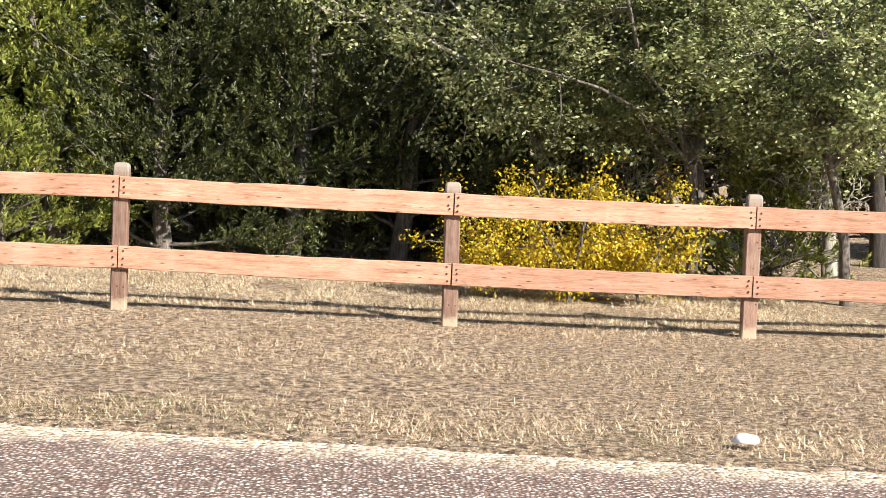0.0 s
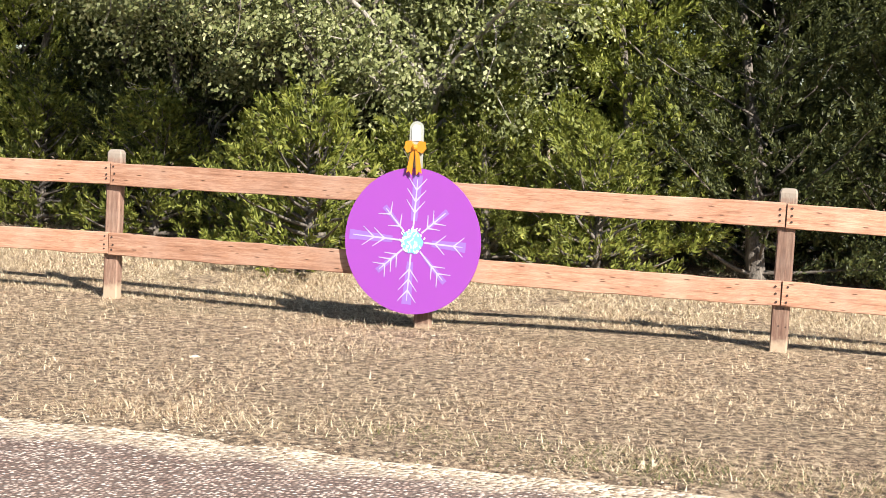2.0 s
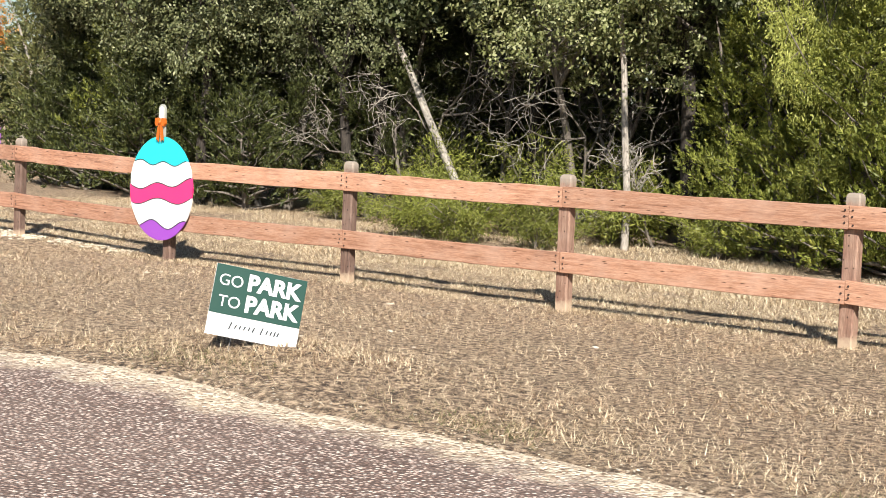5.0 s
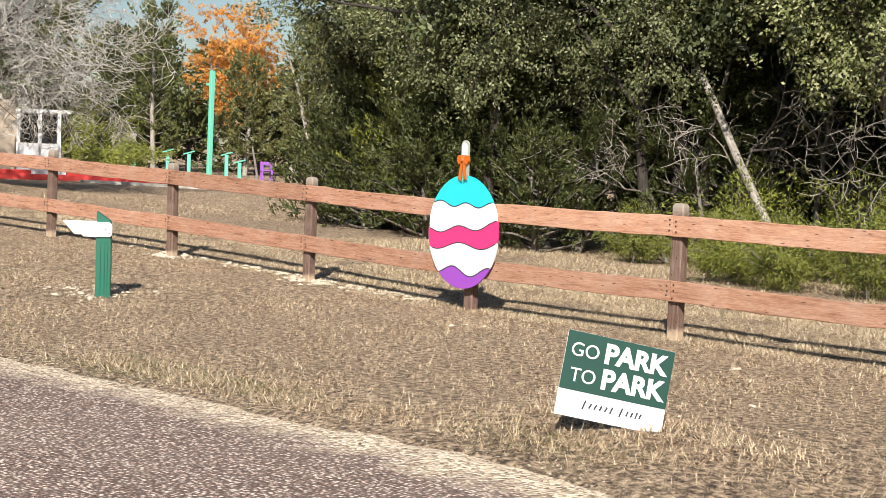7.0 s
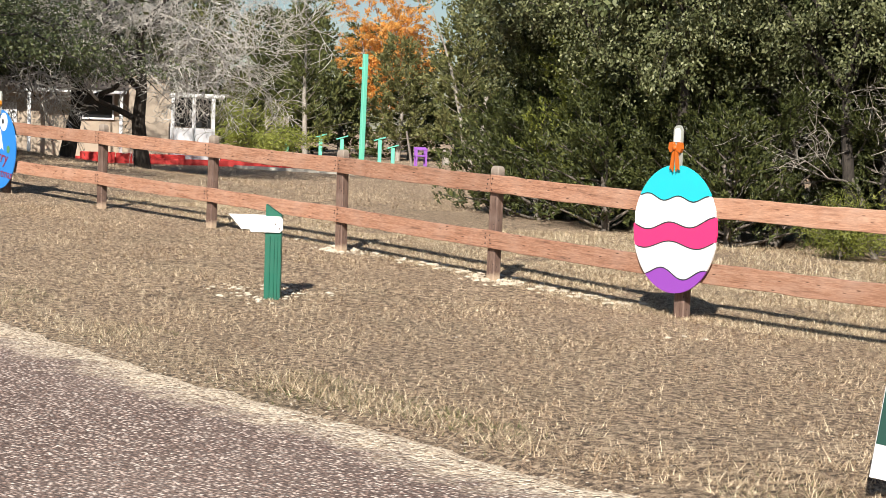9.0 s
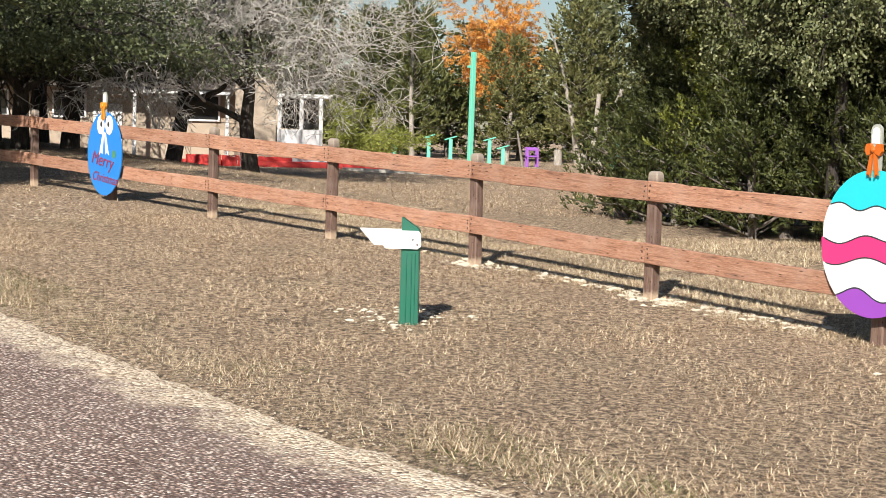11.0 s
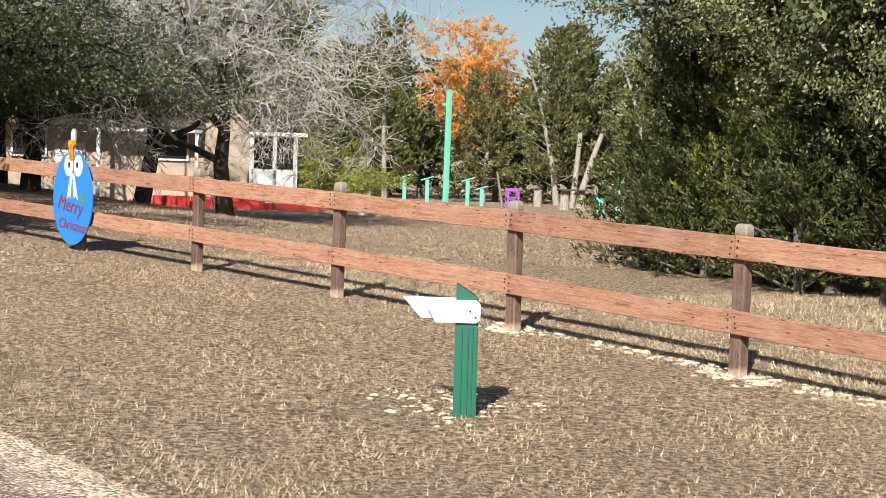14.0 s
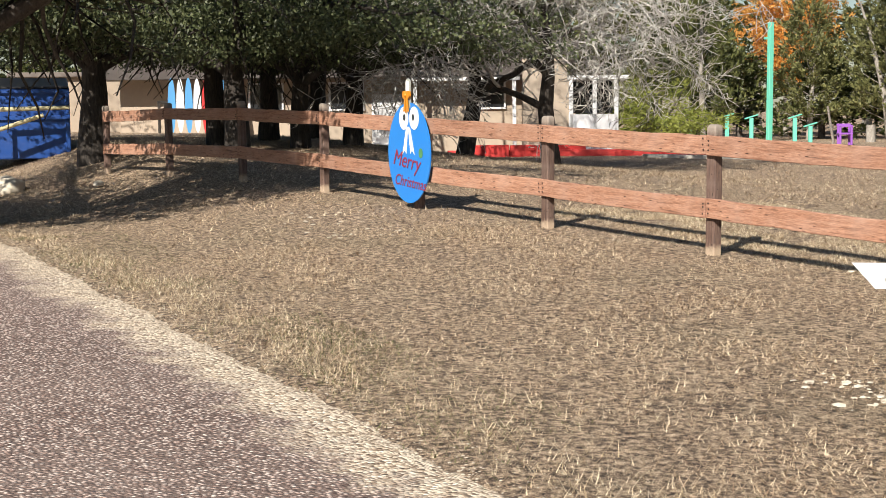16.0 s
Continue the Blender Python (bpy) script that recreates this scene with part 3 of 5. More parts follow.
def stand(name, meshes, x, y, turn, size, label, category, group="", sink=0.0, names=("trunk", "bough", "crown")):
    t = thing(name, Matrix.Translation((x, y, gz(x, y) - sink)) @ Matrix.Rotation(turn, 4, "Z") @ Matrix.Diagonal((size[0], size[0], size[1], 1)), label, category, group)
    for k, me in zip(names, meshes):
        p = part(k, me, None, t)
        if k not in ("trunk", "stem"):
            tagged(p, kind="stuff")
    return t


J_A = make_juniper(1, 4.6, 1.5, JUNIPER, BARK, 900, 33, (0.25, 0.08), (0.068, 0.024))
J_B = make_juniper(2, 5.4, 1.65, JUNIPER, BARK, 940, 33, (0.25, 0.08), (0.068, 0.024), power=0.6)
J_C = make_juniper(3, 5.0, 1.8, JUNIPER_DARK_SHADED, BARK, 1150, 33, (0.25, 0.08), (0.068, 0.024), low=0.01, power=0.55)
J_MID = make_juniper(16, 6.0, 2.0, JUNIPER_DARK_SHADED, BARK, 560, 8, (0.34, 0.16), (0.21, 0.11), power=0.5)
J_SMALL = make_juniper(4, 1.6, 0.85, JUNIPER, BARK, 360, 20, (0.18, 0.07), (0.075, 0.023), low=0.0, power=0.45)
J_SMALL_D = make_juniper(22, 1.7, 0.9, JUNIPER_DARK_SHADED, BARK, 360, 20, (0.18, 0.07), (0.075, 0.023), low=0.0, power=0.45)
J_FAR = make_juniper(5, 8.0, 2.6, FAR_GREEN, PALE_BARK, 560, 14, (0.5, 0.20), (0.21, 0.085), low=0.12, power=0.42)
J_FAR2 = make_juniper(6, 8.0, 2.5, FAR_OLIVE, PALE_BARK, 560, 14, (0.5, 0.20), (0.21, 0.085), low=0.10, power=0.36)
O_A = make_oak(7, 5.2, 2.1, OAK, PALE_BARK, 980, 22, (0.064, 0.036), girth=0.07, low=0.08, loose=1.2)
O_B = make_oak(8, 5.6, 2.4, OAK, BARK, 1060, 22, (0.064, 0.036), girth=0.08, low=0.10, loose=1.2)
O_TALL = make_oak(18, 8.0, 3.0, OAK, DARK_BARK, 810, 26, (0.13, 0.07), fork=0.45, girth=0.10, low=0.40, skirt=0.95)
# Same tall oak with shade-coloured leaves.
O_TALL_SHADED = make_oak(20, 8.0, 3.0, OAK_SHADED, DARK_BARK, 810, 26, (0.13, 0.07), fork=0.45, girth=0.10, low=0.40, skirt=0.95)
O_BOUGH = make_oak(24, 7.0, 2.7, OAK_GREY_SHADED, DARK_BARK, 1060, 28, (0.066, 0.036), fork=0.42, girth=0.09, low=0.36, skirt=0.78, loose=1.5)
O_BOUGH_L = make_oak(26, 7.0, 2.7, OAK, BARK, 1060, 28, (0.07, 0.04), fork=0.42, girth=0.06, low=0.36, skirt=0.72, loose=1.6)
O_LIME = make_oak(19, 5.0, 1.5, LIME, BARK, 820, 22, (0.085, 0.028), fork=0.5, girth=0.03, low=0.42, loose=1.4)
SAPLING = make_oak(21, 6.6, 1.5, OAK, PALE_BARK, 1000, 20, (0.07, 0.04), fork=0.72, girth=0.052, low=0.40, loose=1.7)
O_BIG = make_oak(9, 7.8, 5.6, OAK_SHADED, DARK_BARK, 1000, 26, (0.12, 0.06), fork=0.30, girth=0.27, low=0.36, skirt=0.85, loose=1.3)
O_SPREAD = make_oak(27, 7.5, 5.0, OAK_SHADED, DARK_BARK, 2000, 26, (0.12, 0.06), fork=0.36, girth=0.24, low=0.46, skirt=0.95, loose=1.3)
B_BIG = make_bare(10, 6.6, 1.2, DARK_BARK, TWIG, 5, 0.17, 5)
B_THIN = make_bare(11, 4.5, 0.7, BARK, BARK, 3, 0.07, 4)
B_PALE = make_bare(25, 4.2, 0.9, BARK, PALE_BARK, 3, 0.05, 4)
B_SHRUB = make_bare(12, 2.2, 0.9, BARK, PALE_BARK, 3, 0.03, 5)
Y_SHRUB = make_oak(13, 1.7, 0.95, YELLOW, BARK, 330, 22, (0.045, 0.03), fork=0.12, girth=0.025, low=0.0)
G_SHRUB = make_oak(14, 1.2, 0.8, BRIGHT, BARK, 330, 26, (0.075, 0.016), fork=0.1, girth=0.018, low=0.0)
A_TREE = make_oak(15, 9.0, 2.5, ORANGE, PALE_BARK, 1300, 34, (0.11, 0.07), fork=0.35, girth=0.10, low=0.22, loose=2.6)

JL, OL = "green cedar with foliage down to the grass behind the fence", "small live oak with grey-green leaves behind the fence"
FRONT = [
    (O_A, 15.4, 3.5, 0.4, 1.1), (O_B, 13.8, 4.0, 1.2, 1.0), (O_A, 12.2, 4.2, 2.0, 1.0), (J_C, 10.6, 4.9, 0.3, 1.0), (J_C, 9.4, 4.4, 2.3, 0.95), (J_C, 8.0, 4.2, 3.3, 0.9),
    (J_A, 6.7, 4.4, 0.9, 0.95), (J_B, 5.5, 4.6, 1.7, 0.95), (O_A, 4.3, 4.3, 4.0, 1.0), (J_A, 5.2, 3.7, 2.2, 0.6), (O_B, 2.5, 4.9, 5.0, 0.95), (J_C, 0.9, 6.4, 2.7, 0.9),
    (J_C, -0.4, 6.9, 0.2, 0.85), (J_B, -1.7, 6.8, 3.9, 0.85), (J_A, -3.0, 6.4, 5.2, 0.85), (J_B, -4.5, 7.3, 0.5, 0.75), (J_A, -5.5, 7.9, 1.5, 0.8), (J_C, -12.6, 8.7, 1.0, 0.9), (J_C, -14.2, 7.7, 2.0, 0.95),
    (J_C, -15.4, 7.2, 3.0, 1.0), (J_C, -16.9, 7.5, 4.2, 0.95), (J_A, -18.5, 7.7, 0.8, 0.95), (J_C, -19.8, 8.2, 2.6, 1.0), (O_A, -17.6, 8.9, 1.4, 1.2), (J_C, -20.9, 9.2, 2.1, 1.0), (J_C, -13.4, 9.4, 4.0, 1.0),
]
for me, x, y, turn, s in FRONT:
    oak = me in (O_A, O_B)
    stand("live_oak" if oak else "cedar", me, x, y, turn, (s, s), OL if oak else JL, "tree", "trees behind the fence")
rw = random.Random(21)
for k in range(13):
    x = 17.5 - k * 3.05 + rw.uniform(-0.4, 0.4)
    # The shade-coloured copy stands along the darker stretches of the woods.
    stand("live_oak", O_TALL_SHADED if x < -6 or 6.5 < x < 11.8 else O_TALL, x, (7.2 if x > 4 else 8.8) + rw.uniform(-0.5, 0.5), rw.uniform(0, 6), (rw.uniform(0.9, 1.1), rw.uniform(0.95, 1.1)), "tall live oak spreading over the cedars", "tree", "trees of the woods")
# Backdrop row: the darkness between the trunks is in its foliage colour.
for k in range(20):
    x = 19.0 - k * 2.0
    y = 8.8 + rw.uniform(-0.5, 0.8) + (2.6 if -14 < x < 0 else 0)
    stand("cedar", J_MID, x, y, rw.uniform(0, 6), (rw.uniform(0.85, 1.05), rw.uniform(0.9, 1.15)), "cedar deep in the woods, its green darkened for shade", "tree", "trees of the woods")
for k in range(15):
    x = 22.0 - k * 3.1 + rw.uniform(-0.5, 0.5)
    y = 15.0 + rw.uniform(-1.5, 3.0) + 0.06 * max(0, -x)
    stand("cedar", rw.choice((J_FAR, J_FAR2, J_FAR)), x, y, rw.uniform(0, 6), (rw.uniform(0.8, 1.0), rw.uniform(0.8, 1.0)), "tall dark cedar at the back of the woods", "tree", "trees of the woods")
for x, y, turn in ((-12.8, 8.0, 0.8), (-15.2, 6.6, 2.4), (-17.6, 7.2, 4.4), (-20.2, 9.2, 1.2)):
    stand("live_oak", O_BOUGH, x, y, turn, (0.95, 1.0), "live oak with grey-green boughs hanging over the cedars", "tree", "trees of the woods")
# Added understorey: shade-dark cedars cover sunlit ground seen between the trunks.
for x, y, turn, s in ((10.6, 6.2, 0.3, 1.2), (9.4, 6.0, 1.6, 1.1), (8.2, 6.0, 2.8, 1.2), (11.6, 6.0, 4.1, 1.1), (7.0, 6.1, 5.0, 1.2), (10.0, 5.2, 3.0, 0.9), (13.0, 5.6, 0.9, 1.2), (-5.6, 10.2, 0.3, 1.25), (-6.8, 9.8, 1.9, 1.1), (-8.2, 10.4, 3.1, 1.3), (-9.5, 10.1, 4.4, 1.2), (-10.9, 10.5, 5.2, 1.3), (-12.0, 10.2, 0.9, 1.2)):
    stand("young_cedar", J_SMALL_D, x, y, turn, (s, s), "bushy young cedar added among the trunks, coloured dark for shade", "shrub", "young cedars in the woods")
for x, y, turn, s in ((-5.6, 8.3, 1.3, 0.95), (-8.3, 8.0, 3.7, 1.0), (1.2, 5.6, 2.2, 0.95), (4.0, 5.2, 0.6, 0.95)):
    stand("live_oak", O_BOUGH_L, x, y, turn, (s, s), "live oak with grey-green boughs hanging over the cedars", "tree", "trees of the woods")
for x, y, turn, wide, tall in ((13.6, 2.3, 1.0, 0.88, 0.62), (15.2, 2.2, 3.0, 0.9, 0.62), (3.6, 3.6, 2.0, 0.9, 0.85)):
    stand("live_oak", O_BOUGH_L, x, y, turn, (wide, tall), "live oak with boughs hanging close to the fence", "tree", "trees of the woods")
stand("lime_leaved_tree", O_LIME, -3.5, 6.4, 0.4, (0.5, 0.95), "slender tree with hanging yellow-green leaves", "tree")

# bare and pale trunks standing in the open part of the woods
for x, y, turn, s, lean in ((-6.6, 6.8, 0.0, 0.9, -2), (-9.9, 7.5, 0.0, 1.15, -29), (-15.0, 7.8, 0.0, 0.9, -32), (3.4, 4.3, 0.5, 0.8, 3)):
    t = stand("slender_oak", SAPLING, x, y, turn, (s, s), "slender grey-trunked oak with sparse leaves", "tree", "pale trunks in the woods")
    t.matrix_basis = Matrix.Translation(t.location) @ Matrix.Rotation(radians(lean), 4, "Y") @ Matrix.Rotation(turn, 4, "Z") @ Matrix.Diagonal((s, s, s, 1))
for x, y, turn, s, lean in ((-8.4, 9.0, 4.0, 1.1, 8), (-10.6, 9.2, 3.2, 1.0, 10), (-7.6, 8.4, 1.2, 0.9, -8), (-11.6, 9.0, 0.4, 1.0, 5), (11.4, 5.0, 0.3, 1.1, -9), (14.7, 4.2, 2.0, 1.0, 0)):
    t = stand("bare_tree", B_THIN, x, y, turn, (s, s), "thin leafless grey tree in the woods", "tree", "bare trees in the woods", names=("trunk", "limb", "twig_tangle"))
    t.matrix_basis = Matrix.Translation(t.location) @ Matrix.Rotation(radians(lean), 4, "Y") @ Matrix.Rotation(turn, 4, "Z") @ Matrix.Diagonal((s, s, s, 1))
for x, y, turn, s, lean in ((-10.9, 7.9, 0.7, 1.0, -12), (-12.3, 7.8, 3.3, 1.05, -24), (-11.6, 8.0, 2.2, 1.0, -20), (-13.2, 8.0, 4.0, 0.9, 10), (-8.6, 8.4, 5.2, 0.9, 12), (10.3, 5.6, 2.8, 0.9, 10), (1.6, 5.2, 0.9, 0.8, -10)):
    t = stand("bare_tree", B_PALE, x, y, turn, (s, s), "leafless sapling with a tangle of pale dead twigs", "tree", "bare trees in the woods", names=("trunk", "limb", "twig_tangle"))
    t.matrix_basis = Matrix.Translation(t.location) @ Matrix.Rotation(radians(lean), 4, "Y") @ Matrix.Rotation(turn, 4, "Z") @ Matrix.Diagonal((s, s, s, 1))
for x, y, turn in ((-10.4, 9.4, 0.5), (-12.2, 9.4, 4.1), (15.2, 2.9, 3.0), (2.0, 5.0, 5.5), (12.9, 3.0, 0.1), (-6.6, 7.6, 3.3), (-9.2, 8.8, 1.7)):
    stand("dead_brush", B_SHRUB, x, y, turn, (1.0, 1.0), "tangle of dry grey twigs", "shrub", "dead brush", names=("stem", "limb", "twig_tangle"))
for x, y, turn, s in ((12.2, 1.5, 0.0, 0.85), (13.0, 1.7, 2.0, 0.8), (11.5, 1.8, 4.0, 0.7)):
    stand("yellow_shrub", Y_SHRUB, x, y, turn, (s, s), "shrub with bright yellow autumn leaves behind the fence", "shrub", "yellow shrubs")
for x, y, turn, s in ((-7.2, 5.6, 0.0, 0.7), (-8.3, 5.5, 2.0, 0.8), (-9.4, 5.8, 4.0, 0.8), (-5.2, 6.9, 1.0, 0.7), (-10.4, 7.0, 3.0, 0.75), (-12.2, 6.9, 0.3, 0.7), (-7.2, 7.5, 5.0, 1.1), (-8.7, 7.6, 2.6, 1.2), (-10.9, 7.9, 1.1, 1.2)):
    stand("green_shrub", G_SHRUB, x, y, turn, (s, s), "low bright green leafy shrub at the wood's edge", "shrub", "green shrubs")
for x, y, turn, s in ((14.6, 3.0, 0.3, 1.0), (3.5, 2.8, 2.3, 1.15), (6.4, 3.1, 1.0, 1.0), (-4.0, 6.8, 0.6, 1.1), (-2.4, 6.2, 0.9, 1.2), (-0.9, 5.8, 2.9, 1.1), (1.0, 4.9, 1.9, 1.1), (2.6, 4.1, 5.0, 1.0), (4.4, 3.6, 3.8, 1.0), (-14.0, 6.6, 1.2, 1.2), (-16.6, 6.5, 2.2, 1.3), (-20.8, 7.6, 3.1, 1.3), (-18.9, 7.0, 5.1, 1.2), (-19.9, 7.2, 0.6, 1.1)):
    stand("young_cedar", J_SMALL_D if x < -13 else J_SMALL, x, y, turn, (s, s), "young bushy cedar at the edge of the lawn", "shrub", "young cedars")

# the field's trees
for x, y, turn, s in ((-34.3, -0.2, 0.0, 0.85), (-36.6, 3.0, 4.0, 0.75), (-37.4, 0.2, 1.2, 0.85), (-44, -7, 3.0, 1.1), (-35.4, -2.85, 5.0, 1.0), (-40.5, 3.5, 2.2, 0.8), (-35.6, 1.5, 2.7, 0.72), (-39.0, 1.8, 5.6, 0.8)):
    stand("live_oak", O_BIG, x, y, turn, (s, s), "large live oak with a dark trunk beside the fence", "tree", "live oaks")
stand("live_oak", O_SPREAD, -26.0, -6.8, 1.3, (1.3, 1.0), "spreading live oak shading the end of the fence", "tree", "live oaks")
stand("leafless_oak", B_BIG, -34.6, 6.9, 1.0, (1.35, 1.15), "leafless oak with a tangle of pale grey twigs", "tree", names=("trunk", "limb", "twig_tangle"))
stand("leafless_oak", B_BIG, -35.6, 5.2, 3.4, (1.3, 1.2), "leafless oak with a tangle of pale grey twigs", "tree", names=("trunk", "limb", "twig_tangle"))
for me, x, y, turn, s, h in ((J_FAR, -61.3, 27.2, 0.0, 0.8, 1.05), (J_FAR2, -57.5, 29.8, 1.0, 0.75, 0.72), (J_FAR, -56.5, 34.0, 2.0, 1.0, 1.02), (J_FAR2, -53.0, 35.5, 3.0, 1.0, 1.0), (J_FAR, -66, 29, 4.0, 1.2, 0.9), (J_FAR2, -49.5, 36.5, 0.5, 1.1, 1.05), (J_FAR, -45.5, 37.5, 5.0, 1.1, 1.0), (J_FAR, -41, 38, 2.0, 1.2, 1.0), (J_FAR2, -36, 36, 2.6, 1.2, 1.0), (J_FAR, -31, 32, 0.6, 1.2, 1.0), (J_FAR2, -27, 27, 1.6, 1.1, 1.0), (J_FAR, -25, 21, 4.6, 1.0, 1.0), (J_FAR, -58.5, 17.5, 1.1, 1.1, 1.0), (J_FAR2, -60.5, 22.0, 2.2, 1.0, 1.05), (J_FAR, -60, 13.0, 3.1, 1.2, 0.95), (J_FAR2, -54.5, 31.5, 3.1, 0.9, 0.95)):
    stand("cedar", me, x, y, turn, (s, h), "tall cedar with a pale trunk at the field's far side", "tree", "cedars across the field")
stand("autumn_tree", A_TREE, -64.5, 33.5, 0.0, (1.0, 1.0), "tree with orange autumn leaves behind the cedars", "tree")
rw = random.Random(5)
for k in range(15):
    a = radians(124 + k * 3.4)
    d = rw.uniform(84, 100)
    stand("cedar", rw.choice((J_FAR, J_FAR2)), math.cos(a) * d, -8 + math.sin(a) * d, rw.uniform(0, 6), (1.7, rw.uniform(0.8, 1.05)), "distant cedar on the skyline", "tree", "distant trees")
rw = random.Random(17)
for k in range(20):
    a = radians(128 + k * 2.6)
    d = rw.uniform(70, 76)
    stand("cedar", J_MID, math.cos(a) * d, -8 + math.sin(a) * d, rw.uniform(0, 6), (1.2, rw.uniform(0.5, 0.8)), "bushy cedar behind the playing court", "tree", "distant trees")
stand("green_shrub", G_SHRUB, -50.0, 18.3, 0.0, (2.6, 2.0), "rounded dark green bush beside the house", "shrub", "green shrubs")


# ---- painted panels on the fence posts ----
PURPLE = paint("orchid_paint", (0.31, 0.065, 0.43), 0.4, 0.02)
FROST = paint("frosty_lilac_paint", (0.50, 0.46, 0.70), 0.45)
LILAC = paint("lilac_paint", (0.30, 0.15, 0.55), 0.45)
ICE = paint("ice_blue_paint", (0.20, 0.52, 0.66), 0.45)
WHITE = paint("white_paint", (0.82, 0.82, 0.83), 0.45, 0.02)
TURQ = paint("turquoise_paint", (0.02, 0.60, 0.72), 0.4, 0.02)
PINK = paint("hot_pink_paint", (0.80, 0.04, 0.20), 0.4, 0.02)
VIOLET = paint("violet_paint", (0.30, 0.07, 0.48), 0.4, 0.02)
BLUE = paint("bright_blue_paint", (0.02, 0.22, 0.68), 0.4, 0.02)
RED = paint("red_paint", (0.62, 0.03, 0.03), 0.5)
MAROON = paint("maroon_paint", (0.30, 0.02, 0.05), 0.5)
GOLD = plain("copper_ribbon", (0.55, 0.13, 0.015), 0.35)
YELLOW_RIBBON = plain("golden_ribbon", (0.65, 0.25, 0.02), 0.35)
GREY = paint("grey_paint", (0.38, 0.40, 0.36), 0.5)
OUTLINE = plain("dark_outline", (0.03, 0.04, 0.05), 0.6)
EDGE = plain("plywood_edge", (0.25, 0.15, 0.12), 0.8)


def oval(w, h, n=56, top=1.0):
    out = []
    for i in range(n):
        a = 2 * math.pi * i / n
        out.append((w / 2 * math.sin(a), h / 2 * math.cos(a)))
    return out


def panel_post_and_bow(t, cap_z, ribbon):
    """The grey hanger cap above the panel, with its white window and a ribbon bow."""
    cap = [(0.055 * math.cos(a), 0.055 * math.sin(a)) for a in np.linspace(0, math.pi, 13)]
    cap = [(x, z + cap_z - 0.055) for x, z in cap] + [(-0.055, cap_z - 0.36), (0.055, cap_z - 0.36)]
    hang = part("hanger", slab(cap[::1], 0.018), GREY, t, "grey painted hanger")
    hang.location = (0, -0.004, 0)
    win = [(0.035 * math.cos(a), 0.035 * math.sin(a) + cap_z - 0.06) for a in np.linspace(0, math.pi, 9)] + [(-0.035, cap_z - 0.15), (0.035, cap_z - 0.15)]
    w = part("window", slab(win, 0.006), WHITE, hang, "white painted loop")
    w.location = (0, -0.007, 0)
    bz = cap_z - 0.20
    bms = []
    for s in (-1, 1):
        loop = [(0, bz), (s * 0.035, bz + 0.05), (s * 0.075, bz + 0.045), (s * 0.085, bz - 0.01), (s * 0.06, bz - 0.045), (s * 0.02, bz - 0.03)]
        tail = [(s * 0.004, bz - 0.02), (s * 0.035, bz - 0.05), (s * 0.062, bz - 0.20), (s * 0.04, bz - 0.185), (s * 0.018, bz - 0.215)]
        for o, th in ((loop, 0.03), (tail, 0.012)):
            bms.append(slab(o if s > 0 else o[::-1], th))
    knot = bmesh.new()
    bmesh.ops.create_uvsphere(knot, u_segments=10, v_segments=6, radius=0.024, matrix=Matrix.Translation((0, 0, bz)))
    bms.append(knot)
    bow = part("bow", merge(*bms), ribbon, t, "shiny orange ribbon bow")
    bow.location = (0, -0.035, 0)
    return bz


def strip(points, width):
    """A painted stroke: a thin ribbon along points in the xz plane."""
    bm = bmesh.new()
    prev = None
    for i, (x, z) in enumerate(points):
        a, b = points[max(i - 1, 0)], points[min(i + 1, len(points) - 1)]
        dx, dz = b[0] - a[0], b[1] - a[1]
        k = math.hypot(dx, dz) or 1
        w = width[i] if isinstance(width, (list, tuple)) else width
        nx, nz = -dz / k * w / 2, dx / k * w / 2
        row = (bm.verts.new((x + nx, 0, z + nz)), bm.verts.new((x - nx, 0, z - nz)))
        if prev:
            bm.faces.new((prev[0], prev[1], row[1], row[0]))
        prev = row
    bmesh.ops.recalc_face_normals(bm, faces=bm.faces[:])
    if bm.faces[0].normal.y > 0:
        bmesh.ops.reverse_faces(bm, faces=bm.faces[:])
    return bm


def panel_pose(i, lift, slide=0.0, out=0.125):
    (x, y) = FENCE[i]
    a, b = FENCE[i - 1], FENCE[i + 1]
    t = math.atan2(a[1] - b[1], a[0] - b[0])
    return Matrix.Translation((x, y, fence_base(x, y) + lift)) @ Matrix.Rotation(t, 4, "Z") @ Matrix.Translation((slide, -out - 0.02, 0))


